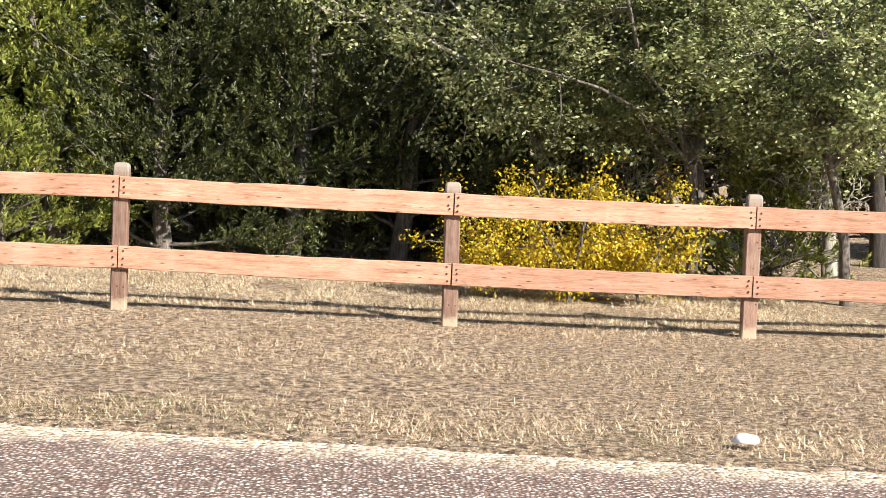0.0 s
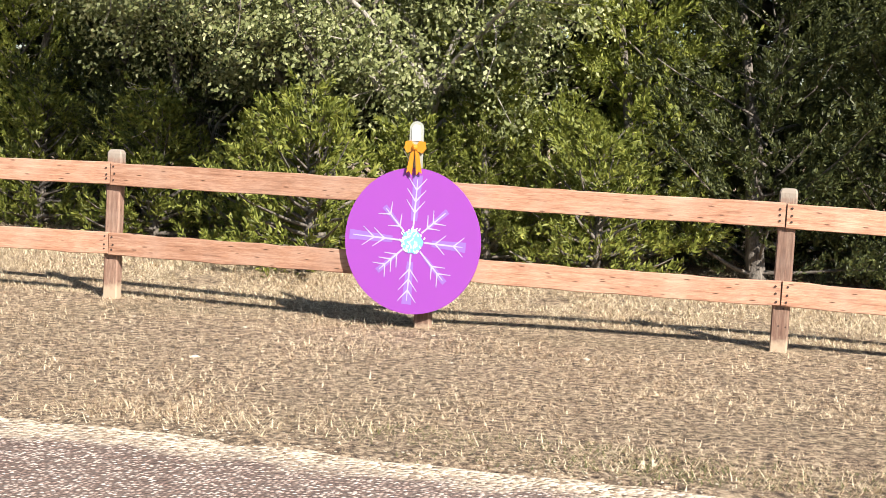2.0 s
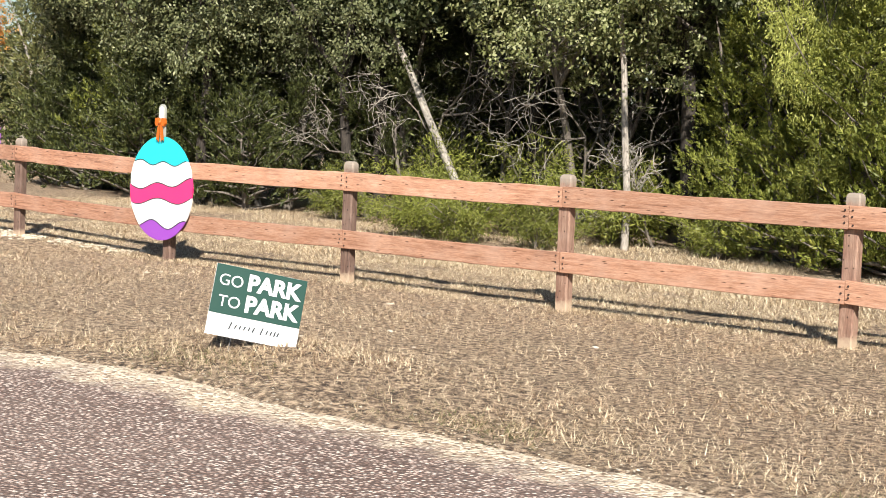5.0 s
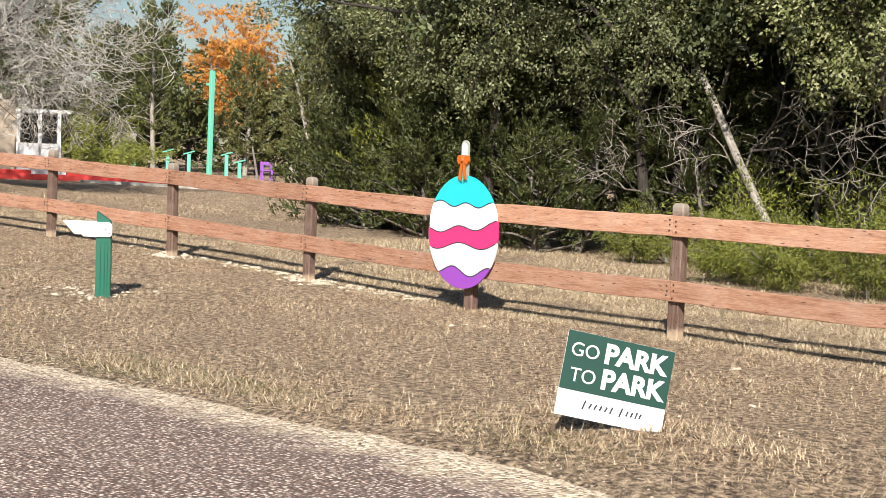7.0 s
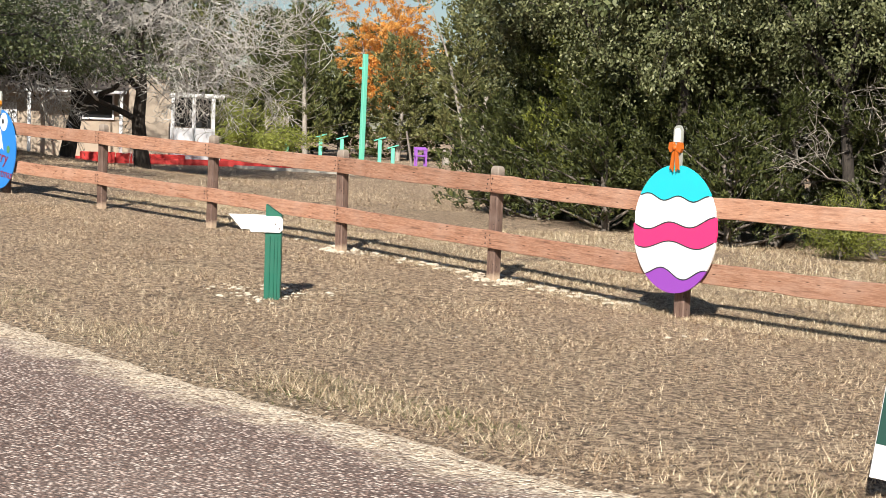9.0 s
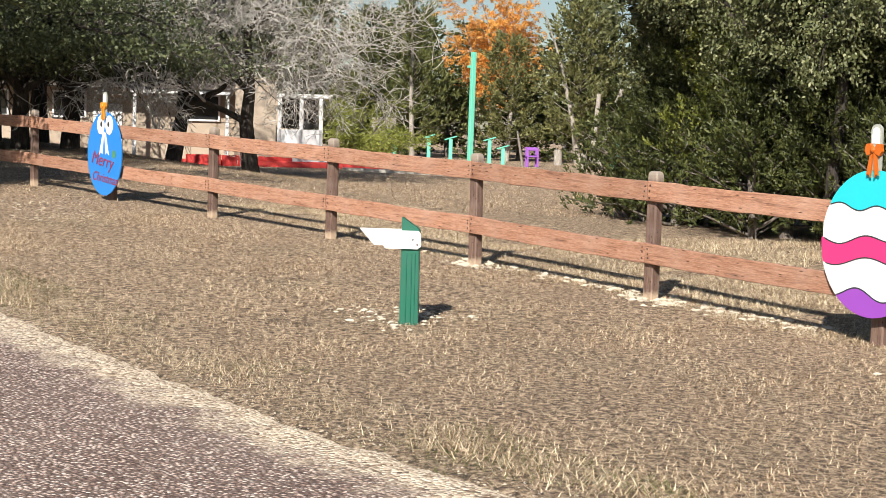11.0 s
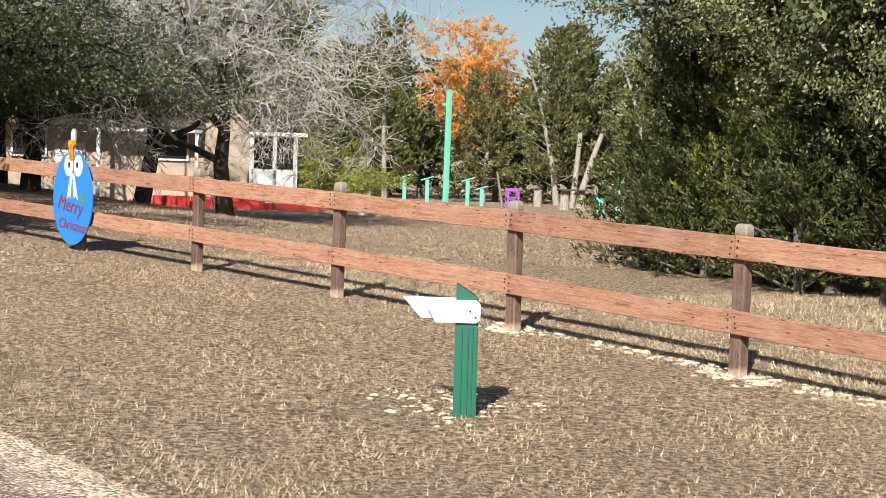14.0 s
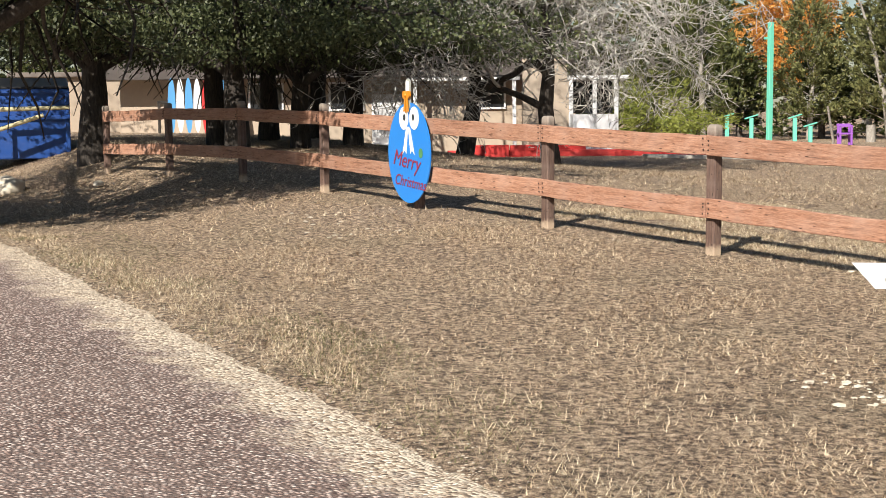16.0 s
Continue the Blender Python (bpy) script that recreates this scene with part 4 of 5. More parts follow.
def purple_panel():
    t = thing("ornament_panel", panel_pose(5, 0.635, -0.075), "round orchid-purple painted ornament with a white snowflake on a fence post", "panel")
    part("disc", slab(oval(1.10, 1.14), 0.016), PURPLE, t)
    n = 0
    for arm in range(8):
        a = radians(arm * 45 + 3)
        ln = (0.50, 0.36, 0.42, 0.40, 0.48, 0.36, 0.50, 0.34)[arm]
        d, e = Vector((math.sin(a), math.cos(a))), Vector((math.cos(a), -math.sin(a)))
        pr = part("lilac_stroke", strip([tuple(d * 0.16), tuple(d * ln * 1.03)], [0.05, 0.08] if arm % 2 == 0 else [0.03, 0.045]), LILAC, t)
        pr.location.y = -0.0012
        strokes = [strip([tuple(d * 0.10), tuple(d * ln * 0.6), tuple(d * ln * 0.97)], [0.014, 0.013, 0.006])]
        for f in (0.45, 0.62, 0.80):
            for s in (-1, 1):
                if (arm * 7 + int(f * 10)) % 5 != 0:
                    strokes.append(strip([tuple(d * ln * f), tuple(d * ln * (f + 0.19) + e * s * 0.075)], [0.012, 0.005]))
        for k, bm in enumerate(strokes):
            w = part("snowflake_stroke", bm, FROST, t)
            w.location.y = -0.0022 - 0.0001 * arm - 0.00001 * k
    rng = random.Random(3)
    ice = [(0.085 * math.sin(k / 20 * 2 * math.pi) * rng.uniform(0.85, 1.1), 0.10 * math.cos(k / 20 * 2 * math.pi) * rng.uniform(0.85, 1.1)) for k in range(20)]
    c = part("snowflake_centre", slab(ice, 0.004), ICE, t, "pale icy blue glitter centre")
    c.location.y = -0.0042
    specks = []
    for k in range(60):
        r, a = 0.10 * math.sqrt(rng.random()), rng.uniform(0, 6.28)
        specks.append(strip([(r * math.sin(a), r * math.cos(a)), (r * math.sin(a) + rng.uniform(-0.02, 0.02), r * math.cos(a) + 0.02)], 0.009))
    s = tagged(part("glitter", merge(*specks), WHITE, t), kind="stuff")
    s.location.y = -0.0056
    panel_post_and_bow(t, 0.93, YELLOW_RIBBON)
    return t


def banded_panel():
    t = thing("ornament_panel", panel_pose(10, 0.80), "oval ornament with turquoise, white, pink and violet wavy bands", "panel")
    w, h = 1.05, 1.15
    def half(z):
        return w / 2 * math.sqrt(max(0.0, 1 - (2 * z / h) ** 2))
    def wave(level, amp, k, ph, slope=0.0, n=40):
        return [(x, level + amp * math.sin(k * x / w * 2 * math.pi + ph) + 0.10 * (x / w) ** 2 + slope * x / w) for x in np.linspace(-w / 2, w / 2, n)]
    lines = [wave(0.275, 0.024, 2.8, 0.9), wave(0.035, 0.032, 1.9, 2.3, 0.10), wave(-0.145, 0.038, 1.5, 2.0, 0.06), wave(-0.40, 0.045, 2.0, 3.14)]
    mats = [TURQ, WHITE, PINK, WHITE, VIOLET]
    names = ["turquoise_band", "white_band", "pink_band", "white_band", "violet_band"]
    def at(line, x):
        return float(np.interp(x, [p[0] for p in line], [p[1] for p in line]))
    xs = np.linspace(-w / 2 + 0.0005, w / 2 - 0.0005, 81)
    for k in range(5):
        bm = bmesh.new()
        prev = None
        for x in xs:
            lim = h / 2 * math.sqrt(1 - (2 * x / w) ** 2)
            hi = lim if k == 0 else min(lim, at(lines[k - 1], x))
            lo = -lim if k == 4 else max(-lim, at(lines[k], x))
            if hi - lo < 0.001:
                prev = None
                continue
            row = [bm.verts.new(c) for c in ((x, 0, hi), (x, 0, lo), (x, 0.016, lo), (x, 0.016, hi))]
            if prev:
                for q in range(4):
                    bm.faces.new((prev[q], prev[(q + 1) % 4], row[(q + 1) % 4], row[q]))
            prev = row
        bmesh.ops.recalc_face_normals(bm, faces=bm.faces[:])
        part(names[k], bm, mats[k], t)
    for line in lines:
        pts = [(x, z) for x, z in line if abs(x) < half(z) - 0.004]
        o = part("outline", strip(pts, 0.010), OUTLINE, t)
        o.location.y = -0.003
    panel_post_and_bow(t, 0.93, GOLD)
    return t


def letters(text, size, mat, parent, m, shear=0.0, name="letters", fat=0.0):
    c = bpy.data.curves.new("text", "FONT")
    c.body, c.size, c.shear, c.align_x, c.align_y, c.offset, c.extrude = text, size, shear, "CENTER", "CENTER", fat, 0.001
    tmp = new("text", c)
    bpy.context.view_layer.update()
    me = bpy.data.meshes.new_from_object(tmp.evaluated_get(bpy.context.evaluated_depsgraph_get()))
    bpy.data.objects.remove(tmp)
    me.materials.clear()
    me.materials.append(mat)
    return part(name, me, mat, parent, m=m @ Matrix.Rotation(math.pi / 2, 4, "X"))


def blue_panel():
    t = thing("ornament_panel", panel_pose(15, 0.68), "oval bright blue ornament with white bow and red greeting", "panel")
    part("disc", slab(oval(1.05, 1.22), 0.016), BLUE, t)
    for s in (-1, 1):
        o = part("painted_bow_loop", slab([(s * 0.13 + 0.02 + 0.115 * math.sin(a), 0.42 + 0.14 * math.cos(a)) for a in np.linspace(0, 2 * math.pi, 24, endpoint=False)], 0.004), WHITE, t)
        o.location.y = -0.005 - 0.001 * (s > 0)
        i = part("bow_hole", slab([(s * 0.11 + 0.02 + 0.03 * math.sin(a), 0.43 + 0.04 * math.cos(a)) for a in np.linspace(0, 2 * math.pi, 14, endpoint=False)], 0.003), OUTLINE, t)
        i.location.y = -0.009
        tail = [(0.0, 0.32), (s * 0.05, 0.30), (s * 0.15, -0.02), (s * 0.09, 0.03), (s * 0.05, -0.01)]
        r = part("painted_bow_tail", slab(tail, 0.004), WHITE, t)
        r.location.y = -0.007
    letters("Merry", 0.27, MAROON, t, Matrix.Translation((-0.06, -0.006, -0.10)) @ Matrix.Rotation(radians(8), 4, "Y"), 0.3, "greeting", 0.0)
    letters("Christmas", 0.19, MAROON, t, Matrix.Translation((0.03, -0.006, -0.36)) @ Matrix.Rotation(radians(5), 4, "Y"), 0.3, "greeting", 0.0)
    leaf = part("painted_leaf", slab([(0.30 + 0.05 * math.sin(a), 0.0 + 0.06 * math.cos(a)) for a in np.linspace(0, 6.28, 12, endpoint=False)], 0.003), plain("painted_leaf_green", (0.08, 0.25, 0.10)), t)
    leaf.location.y = -0.005
    panel_post_and_bow(t, 0.90, YELLOW_RIBBON)
    return t


purple_panel()
banded_panel()
blue_panel()


# ---- yard sign ----
SIGN_GREEN = paint("sign_green", (0.004, 0.05, 0.037), 0.55, 0.01)
SIGN_WHITE = paint("sign_white", (0.80, 0.80, 0.82), 0.35, 0.01)
WIRE = plain("galvanised_wire", (0.45, 0.45, 0.45), 0.4, 0.8)


def yard_sign():
    xa = Vector((0.494, 0.847, -0.1965)).normalized()
    up = Vector((-0.0445, 0.250, 0.967))
    up = (up - xa * up.dot(xa)).normalized()
    yb = up.cross(xa)
    m = Matrix((xa, yb, up)).transposed().to_4x4()
    m.translation = Vector((-1.994, -4.398, 0.395))
    t = thing("yard_sign", m, "green and white corrugated yard sign on wire stakes, leaning", "sign")
    part("board", slab([(-0.305, -0.2285), (0.305, -0.2285), (0.305, 0.2285), (-0.305, 0.2285)], 0.005), SIGN_WHITE, t)
    g = part("green_field", slab([(-0.304, -0.088), (0.304, -0.088), (0.304, 0.2275), (-0.304, 0.2275)], 0.003), SIGN_GREEN, t)
    g.location.y = -0.003
    for text, size, x, z, fat in (("GO", 0.105, -0.195, 0.128, 0.0), ("PARK", 0.145, 0.09, 0.135, 0.006), ("TO", 0.105, -0.185, -0.008, 0.0), ("PARK", 0.145, 0.095, -0.003, 0.006)):
        letters(text, size, SIGN_WHITE, t, Matrix.Translation((x, -0.0055, z)), 0.0, "lettering", fat)
    for k, (x, wd, hh) in enumerate(((-0.15, 0.022, 0.055), (-0.115, 0.018, 0.03), (-0.085, 0.018, 0.03), (-0.055, 0.018, 0.03), (-0.025, 0.018, 0.03), (0.005, 0.018, 0.04), (0.06, 0.022, 0.055), (0.095, 0.014, 0.03), (0.122, 0.014, 0.03), (0.148, 0.012, 0.04), (0.17, 0.016, 0.03))):
        b = part("script_bar", strip([(x - wd * 0.3, -0.155 - hh * 0.4), (x + wd * 0.3, -0.155 + hh * 0.5)], 0.009), OUTLINE, t)
        b.location.y = -0.004
    for x in (-0.13, 0.13):
        v, f = tube([(x, 0.004, -0.42), (x, 0.004, 0.1)], [0.0018, 0.0018], 5)
        part("wire_stake", mesh_of("wire_stake", v, f, WIRE), WIRE, t)
    return t


yard_sign()


# ---- green marker post ----
GREEN = paint("green_paint", (0.004, 0.125, 0.078), 0.5, 0.04)


def marker_post():
    t = thing("marker_post", Matrix.Translation((-10.41, -2.9, gz(-10.41, -2.9))) @ Matrix.Rotation(radians(55), 4, "Z"), "green painted marker post with white arrow boards", "post")
    bm = bmesh.new()
    w, d = 0.15, 0.10
    bot = [bm.verts.new((sx * w / 2, sy * d / 2, -0.2)) for sx, sy in ((-1, -1), (1, -1), (1, 1), (-1, 1))]
    top = [bm.verts.new((sx * w / 2 * 0.97, sy * d / 2, 0.86 if sx < 0 else 0.76)) for sx, sy in ((-1, -1), (1, -1), (1, 1), (-1, 1))]
    for k in range(4):
        bm.faces.new((bot[k], bot[(k + 1) % 4], top[(k + 1) % 4], top[k]))
    bm.faces.new(top)
    bm.faces.new(bot[::-1])
    bmesh.ops.bevel(bm, geom=bm.edges[:], offset=0.006, segments=2, affect="EDGES")
    part("post", bm, GREEN, t)
    for k, x in enumerate((-0.028, 0.012, 0.04)):
        g = part("batten", box(0.008, 0.006, 0.56, 0.002, (x, -d / 2 - 0.003, 0.29)), GREEN, t)
    front = part("front_arrow", slab([(-0.20, 0.605), (0.06, 0.605), (0.085, 0.63), (0.085, 0.725), (0.06, 0.75), (-0.28, 0.75)], 0.02), WHITE, t)
    front.location.y = -d / 2 - 0.022
    back = part("back_arrow", slab([(-0.30, 0.62), (0.07, 0.62), (0.07, 0.755), (-0.42, 0.755)], 0.02), WHITE, t)
    back.location.y = d / 2 + 0.002
    for x, z in ((0.02, 0.68), (0.055, 0.64)):
        v = bmesh.new()
        bmesh.ops.create_cone(v, cap_ends=True, segments=10, radius1=0.008, radius2=0.006, depth=0.006, matrix=Matrix.Translation((x, -d / 2 - 0.025, z)) @ Matrix.Rotation(math.pi / 2, 4, "X"))
        part("screw", v, RUST, t)
    return t


marker_post()


# ---- things across the field ----
MINT = paint("mint_green_paint", (0.16, 0.62, 0.46), 0.5, 0.04)
CREAM = paint("cream_wall", (0.46, 0.375, 0.29), 0.85, 0.05)
ROOF = plain("grey_roof_shingle", (0.20, 0.17, 0.15), 0.9)
GLASS_DARK = plain("dark_window_glass", (0.02, 0.022, 0.025), 0.12)
RED_TIMBER = paint("red_painted_timber", (0.60, 0.035, 0.03), 0.6, 0.05)
PURPLE_CHAIR = paint("purple_chair_paint", (0.30, 0.10, 0.48), 0.5, 0.03)
CONCRETE = plain("pale_concrete", (0.56, 0.53, 0.47), 0.9)
LIME_STONE = plain("pale_limestone", (0.66, 0.585, 0.47), 0.95)
STEEL_BLUE = paint("dumpster_blue", (0.01, 0.065, 0.29), 0.45, 0.05)
RUBBER = plain("black_lid_plastic", (0.03, 0.03, 0.035), 0.5)
STRAW_BAR = plain("pale_timber_bar", (0.55, 0.50, 0.30), 0.7)
DOCK_BLUE = paint("paddle_blue", (0.10, 0.35, 0.70), 0.4)
PICKET = wood("grey_picket_wood", (0.18, 0.15, 0.12), (0.34, 0.30, 0.25), (0.45, 0.41, 0.35), (13, 13, 0.9))


def facing(x, y, z, turn):
    return Matrix.Translation((x, y, z)) @ Matrix.Rotation(radians(turn), 4, "Z")


def house():
    z = 0.12
    h = thing("house", facing(-45.3, 11.2, z, 65), "cream house with a grey roof and a white screened porch", "house")
    def wall(x0, x1, y, top, base=0.0, mat=CREAM, name="wall"):
        return part(name, box(x1 - x0, 0.16, top - base, 0.0, ((x0 + x1) / 2, y, (top + base) / 2)), mat, h)
    wall(-12.0, 0.0, 1.1, 2.5)
    wall(0.02, 1.3, 0.0, 2.95)
    side = part("wall", box(0.16, 1.0, 2.5, 0.0, (0.1, 0.6, 1.25)), CREAM, h)
    part("wall", box(14, 0.16, 2.6, 0.0, (-5.2, 7.0, 1.3)), CREAM, h)
    part("eave_board", box(3.2, 0.06, 0.13, 0.01, (-1.65, 0.05, 2.42)), WHITE, h, "white eave board")
    for x in (-0.22, -3.1):
        part("porch_post", box(0.11, 0.11, 2.36, 0.01, (x, 0.12, 1.18)), WHITE, h)
    for x in (-1.0, -5.2, -7.6):
        w = part("window", box(0.95, 0.06, 0.75, 0.0, (x, 1.0, 1.95)), GLASS_DARK, h, "dark window in a white frame")
        for dx, dz, sx, sz in ((0, 0.40, 1.07, 0.06), (0, -0.40, 1.07, 0.06), (-0.5, 0, 0.06, 0.8), (0.5, 0, 0.06, 0.8)):
            part("frame", box(sx, 0.05, sz, 0.004, (x + dx, 0.96, 1.95 + dz)), WHITE, w)
    for k, x in enumerate((-4.0, -8.8)):
        part("door", box(0.9, 0.06, 2.0, 0.01, (x, 1.0, 1.0)), WHITE, h, "white painted door")
    roof = bmesh.new()
    ridge = 3.9
    v = [roof.verts.new(c) for c in ((-12.4, -0.05, 2.5), (0.05, -0.05, 2.5), (0.05, 3.6, ridge), (-12.4, 3.6, ridge), (-12.4, 7.4, 2.5), (0.05, 7.4, 2.5))]
    for q in ((0, 1, 2, 3), (3, 2, 5, 4)):
        roof.faces.new([v[k] for k in q])
    bmesh.ops.solidify(roof, geom=roof.faces[:], thickness=0.12)
    part("roof", roof, ROOF, h)
    # screened porch
    part("porch_roof", box(1.75, 1.9, 0.12, 0.01, (2.2, 0.9, 2.4)), WHITE, h, "flat white porch roof")
    part("porch_wall", box(1.4, 0.08, 1.25, 0.0, (2.05, 0.0, 0.72)), WHITE, h, "white boarded porch wall")
    for x in (1.42, 2.1, 2.72):
        part("porch_post", box(0.12, 0.12, 2.3, 0.01, (x, 0.02, 1.17)), WHITE, h)
    part("screen", box(1.2, 0.03, 0.95, 0.0, (2.05, 0.9, 1.85)), GLASS_DARK, h, "dark mesh screen")
    return h


house()


def shed():
    s = thing("shed", facing(-56.2, 0.4, 0.55, 80), "plain cream outbuilding behind the oaks", "building")
    part("wall", box(4.6, 3.0, 2.3, 0.0, (0.2, 1.5, 1.15)), CREAM, s)
    part("roof", box(5.0, 3.4, 0.16, 0.02, (0.2, 1.5, 2.38)), ROOF, s)
    part("door", box(0.9, 0.06, 1.95, 0.01, (1.9, -0.02, 0.98)), WHITE, s, "white door")
    part("window", box(0.8, 0.06, 0.7, 0.01, (-1.0, -0.02, 1.5)), GLASS_DARK, s, "dark window")
    return s


shed()


def tall_pole():
    z = gz(-56.9, 27.5)
    t = thing("tall_pole", Matrix.Translation((-56.9, 27.5, z - 0.05)) @ Matrix.Rotation(radians(1.0), 4, "Y"), "tall mint-green painted timber pole with a side peg", "pole")
    part("shaft", box(0.19, 0.19, 4.75, 0.012, (0, 0, 2.35)), MINT, t)
    part("peg", box(0.22, 0.09, 0.10, 0.01, (-0.17, -0.10, 4.1)), MINT, t, "pale mint peg")
    return t


tall_pole()


def mint_stand(x, y, top, turn, label="short mint-green post with a slanted board on top"):
    t = thing("game_post", facing(x, y, gz(x, y), turn), label, "post", "mint posts")
    part("post", box(0.14, 0.14, top, 0.01, (0, 0, top / 2)), MINT, t)
    b = part("slanted_board", box(0.50, 0.16, 0.045, 0.008), MINT, t)
    b.location, b.rotation_euler = (0.0, 0, top + 0.05), (0, radians(-17), 0)
    return t


for x, y, top in ((-53.39, 21.71, 0.93), (-52.7, 22.86, 1.0), (-52.24, 23.59, 0.95), (-51.4, 24.87, 0.95), (-51.0, 25.25, 0.65), (-44.9, 26.85, 1.0), (-41.7, 29.6, 0.95), (-50.0, 11.2, 0.75)):
    mint_stand(x, y, top, 65)


def basin():
    x, y = -45.3, 26.4
    t = thing("basin_stand", facing(x, y, gz(x, y), 65), "mint-green pedestal with a white basin on it", "basin")
    part("pedestal", box(0.34, 0.3, 0.62, 0.02, (0, 0, 0.31)), MINT, t)
    bm = bmesh.new()
    bmesh.ops.create_cone(bm, cap_ends=True, segments=24, radius1=0.30, radius2=0.52, depth=0.2, matrix=Matrix.Translation((0, 0, 0.72)))
    part("bowl", bm, WHITE, t, "wide white bowl")
    part("spout", box(0.14, 0.14, 0.25, 0.02, (0, 0, 0.95)), MINT, t)
    return t


basin()


def purple_chair():
    x, y = -48.8, 25.1
    t = thing("big_chair", facing(x, y, gz(x, y), 65), "purple painted open timber chair", "chair")
    for sx in (-0.19, 0.19):
        for sy in (-0.19, 0.19):
            part("leg", box(0.07, 0.07, 0.66 if sy < 0 else 0.72, 0.006, (sx, sy, 0.33)), PURPLE_CHAIR, t)
    part("seat", box(0.48, 0.46, 0.06, 0.01, (0, 0, 0.40)), PURPLE_CHAIR, t)
    part("top_rail", box(0.48, 0.07, 0.08, 0.01, (0, 0.19, 0.70)), PURPLE_CHAIR, t)
    part("top_rail", box(0.48, 0.07, 0.08, 0.01, (0, -0.19, 0.66)), PURPLE_CHAIR, t)
    return t


purple_chair()
v, f = tube([(-49.5, 25.2, 0.1), (-49.35, 24.95, 0.8), (-49.1, 24.6, 1.6)], [0.06, 0.05, 0.04], 6)
tagged(new("leaning_pole", mesh_of("leaning_pole", v, f, PALE_BARK, flat=False)), "bleached bare pole leaning beside the chair", "pole")


def timber_table():
    x, y = -47.5, 26.9
    t = thing("garden_table", facing(x, y, gz(x, y), 65), "dark slab table on pale tree stumps", "table")
    part("tabletop", box(1.1, 0.7, 0.06, 0.01, (0, 0, 0.74)), plain("dark_tabletop", (0.07, 0.065, 0.06), 0.7), t)
    for sx in (-0.32, 0.3):
        bm = bmesh.new()
        bmesh.ops.create_cone(bm, cap_ends=True, segments=12, radius1=0.20, radius2=0.15, depth=0.72, matrix=Matrix.Translation((sx, 0, 0.36)))
        part("stump", bm, PALE_BARK, t)
    return t


timber_table()
for pts, r in (([(-50.5, 29.5, -0.1), (-50.4, 29.6, 1.0), (-50.2, 29.9, 2.2), (-49.9, 30.2, 3.4)], 0.16), ([(-50.7, 29.3, -0.1), (-50.6, 29.4, 1.4), (-50.5, 29.5, 3.2)], 0.13), ([(-51.8, 28.5, -0.1), (-51.8, 28.5, 0.9)], 0.2)):
    v, f = tube(pts, [r * (1 - 0.15 * k) for k in range(len(pts))], 8)
    tagged(new("dead_tree", mesh_of("dead_tree", v, f, PALE_BARK, flat=False)), "pale barkless dead tree beside the field", "tree", "dead trees")


def red_edging():
    """Low red timbers laid end to end along the court, with one white timber."""
    a, b = Vector((-45.6, 9.7, 0)), Vector((-43.2, 17.2, 0))
    n = 7
    for k in range(n):
        p, q = a.lerp(b, k / n), a.lerp(b, (k + 1) / n)
        d = q - p
        m = (p + q) / 2
        hh = 0.32 - 0.012 * k
        t = thing("edging_timber", Matrix.Translation((m.x, m.y, gz(m.x, m.y))) @ Matrix.Rotation(math.atan2(d.y, d.x), 4, "Z"), "white painted timber laid as court edging" if k == 3 else "red painted timber laid as court edging", "timber", "court edging")
        part("beam", box(d.length - 0.03, 0.2, hh + 0.05, 0.015, (0, 0, hh / 2)), WHITE if k == 3 else RED_TIMBER, t)
    low = thing("edging_timber", Matrix.Translation((-44.8, 13.6, gz(-44.8, 13.6))) @ Matrix.Rotation(radians(60), 4, "Z"), "red painted timber laid as court edging", "timber", "court edging")
    part("beam", box(9.0, 0.16, 0.22, 0.015, (0, -0.9, 0.08)), RED_TIMBER, low)


red_edging()
kerb_v = []
kerb = bmesh.new()
for k in range(30):
    s = k / 29
    x, y = -41.8 + 9.3 * s, 13.3 + 4.6 * s + 1.2 * s * s
    z = gz(x, y)
    row = [kerb.verts.new(c) for c in ((x + 0.15, y - 0.05, z - 0.05), (x + 0.15, y - 0.05, z + 0.09), (x - 0.35, y + 0.1, z + 0.09), (x - 0.35, y + 0.1, z - 0.05))]
    if k:
        for q in range(4):
            kerb.faces.new((kerb_v[q], kerb_v[(q + 1) % 4], row[(q + 1) % 4], row[q]))
    kerb_v = row
bmesh.ops.recalc_face_normals(kerb, faces=kerb.faces[:])
tagged(part("path_kerb", kerb, CONCRETE, None), "pale concrete path edge across the field", "kerb", kind="structure")


def picket_screen():
    t = thing("picket_screen", facing(-55.3, 22.3, gz(-55.3, 22.3), 65), "grey weathered picket screen", "fence")
    for k in range(7):
        part("picket", box(0.13, 0.03, 1.75, 0.006, (k * 0.145 - 0.45, 0, 0.87)), PICKET, t)
    part("crosspiece", box(1.1, 0.04, 0.09, 0.004, (0, 0.04, 1.3)), PICKET, t)
    return t


picket_screen()


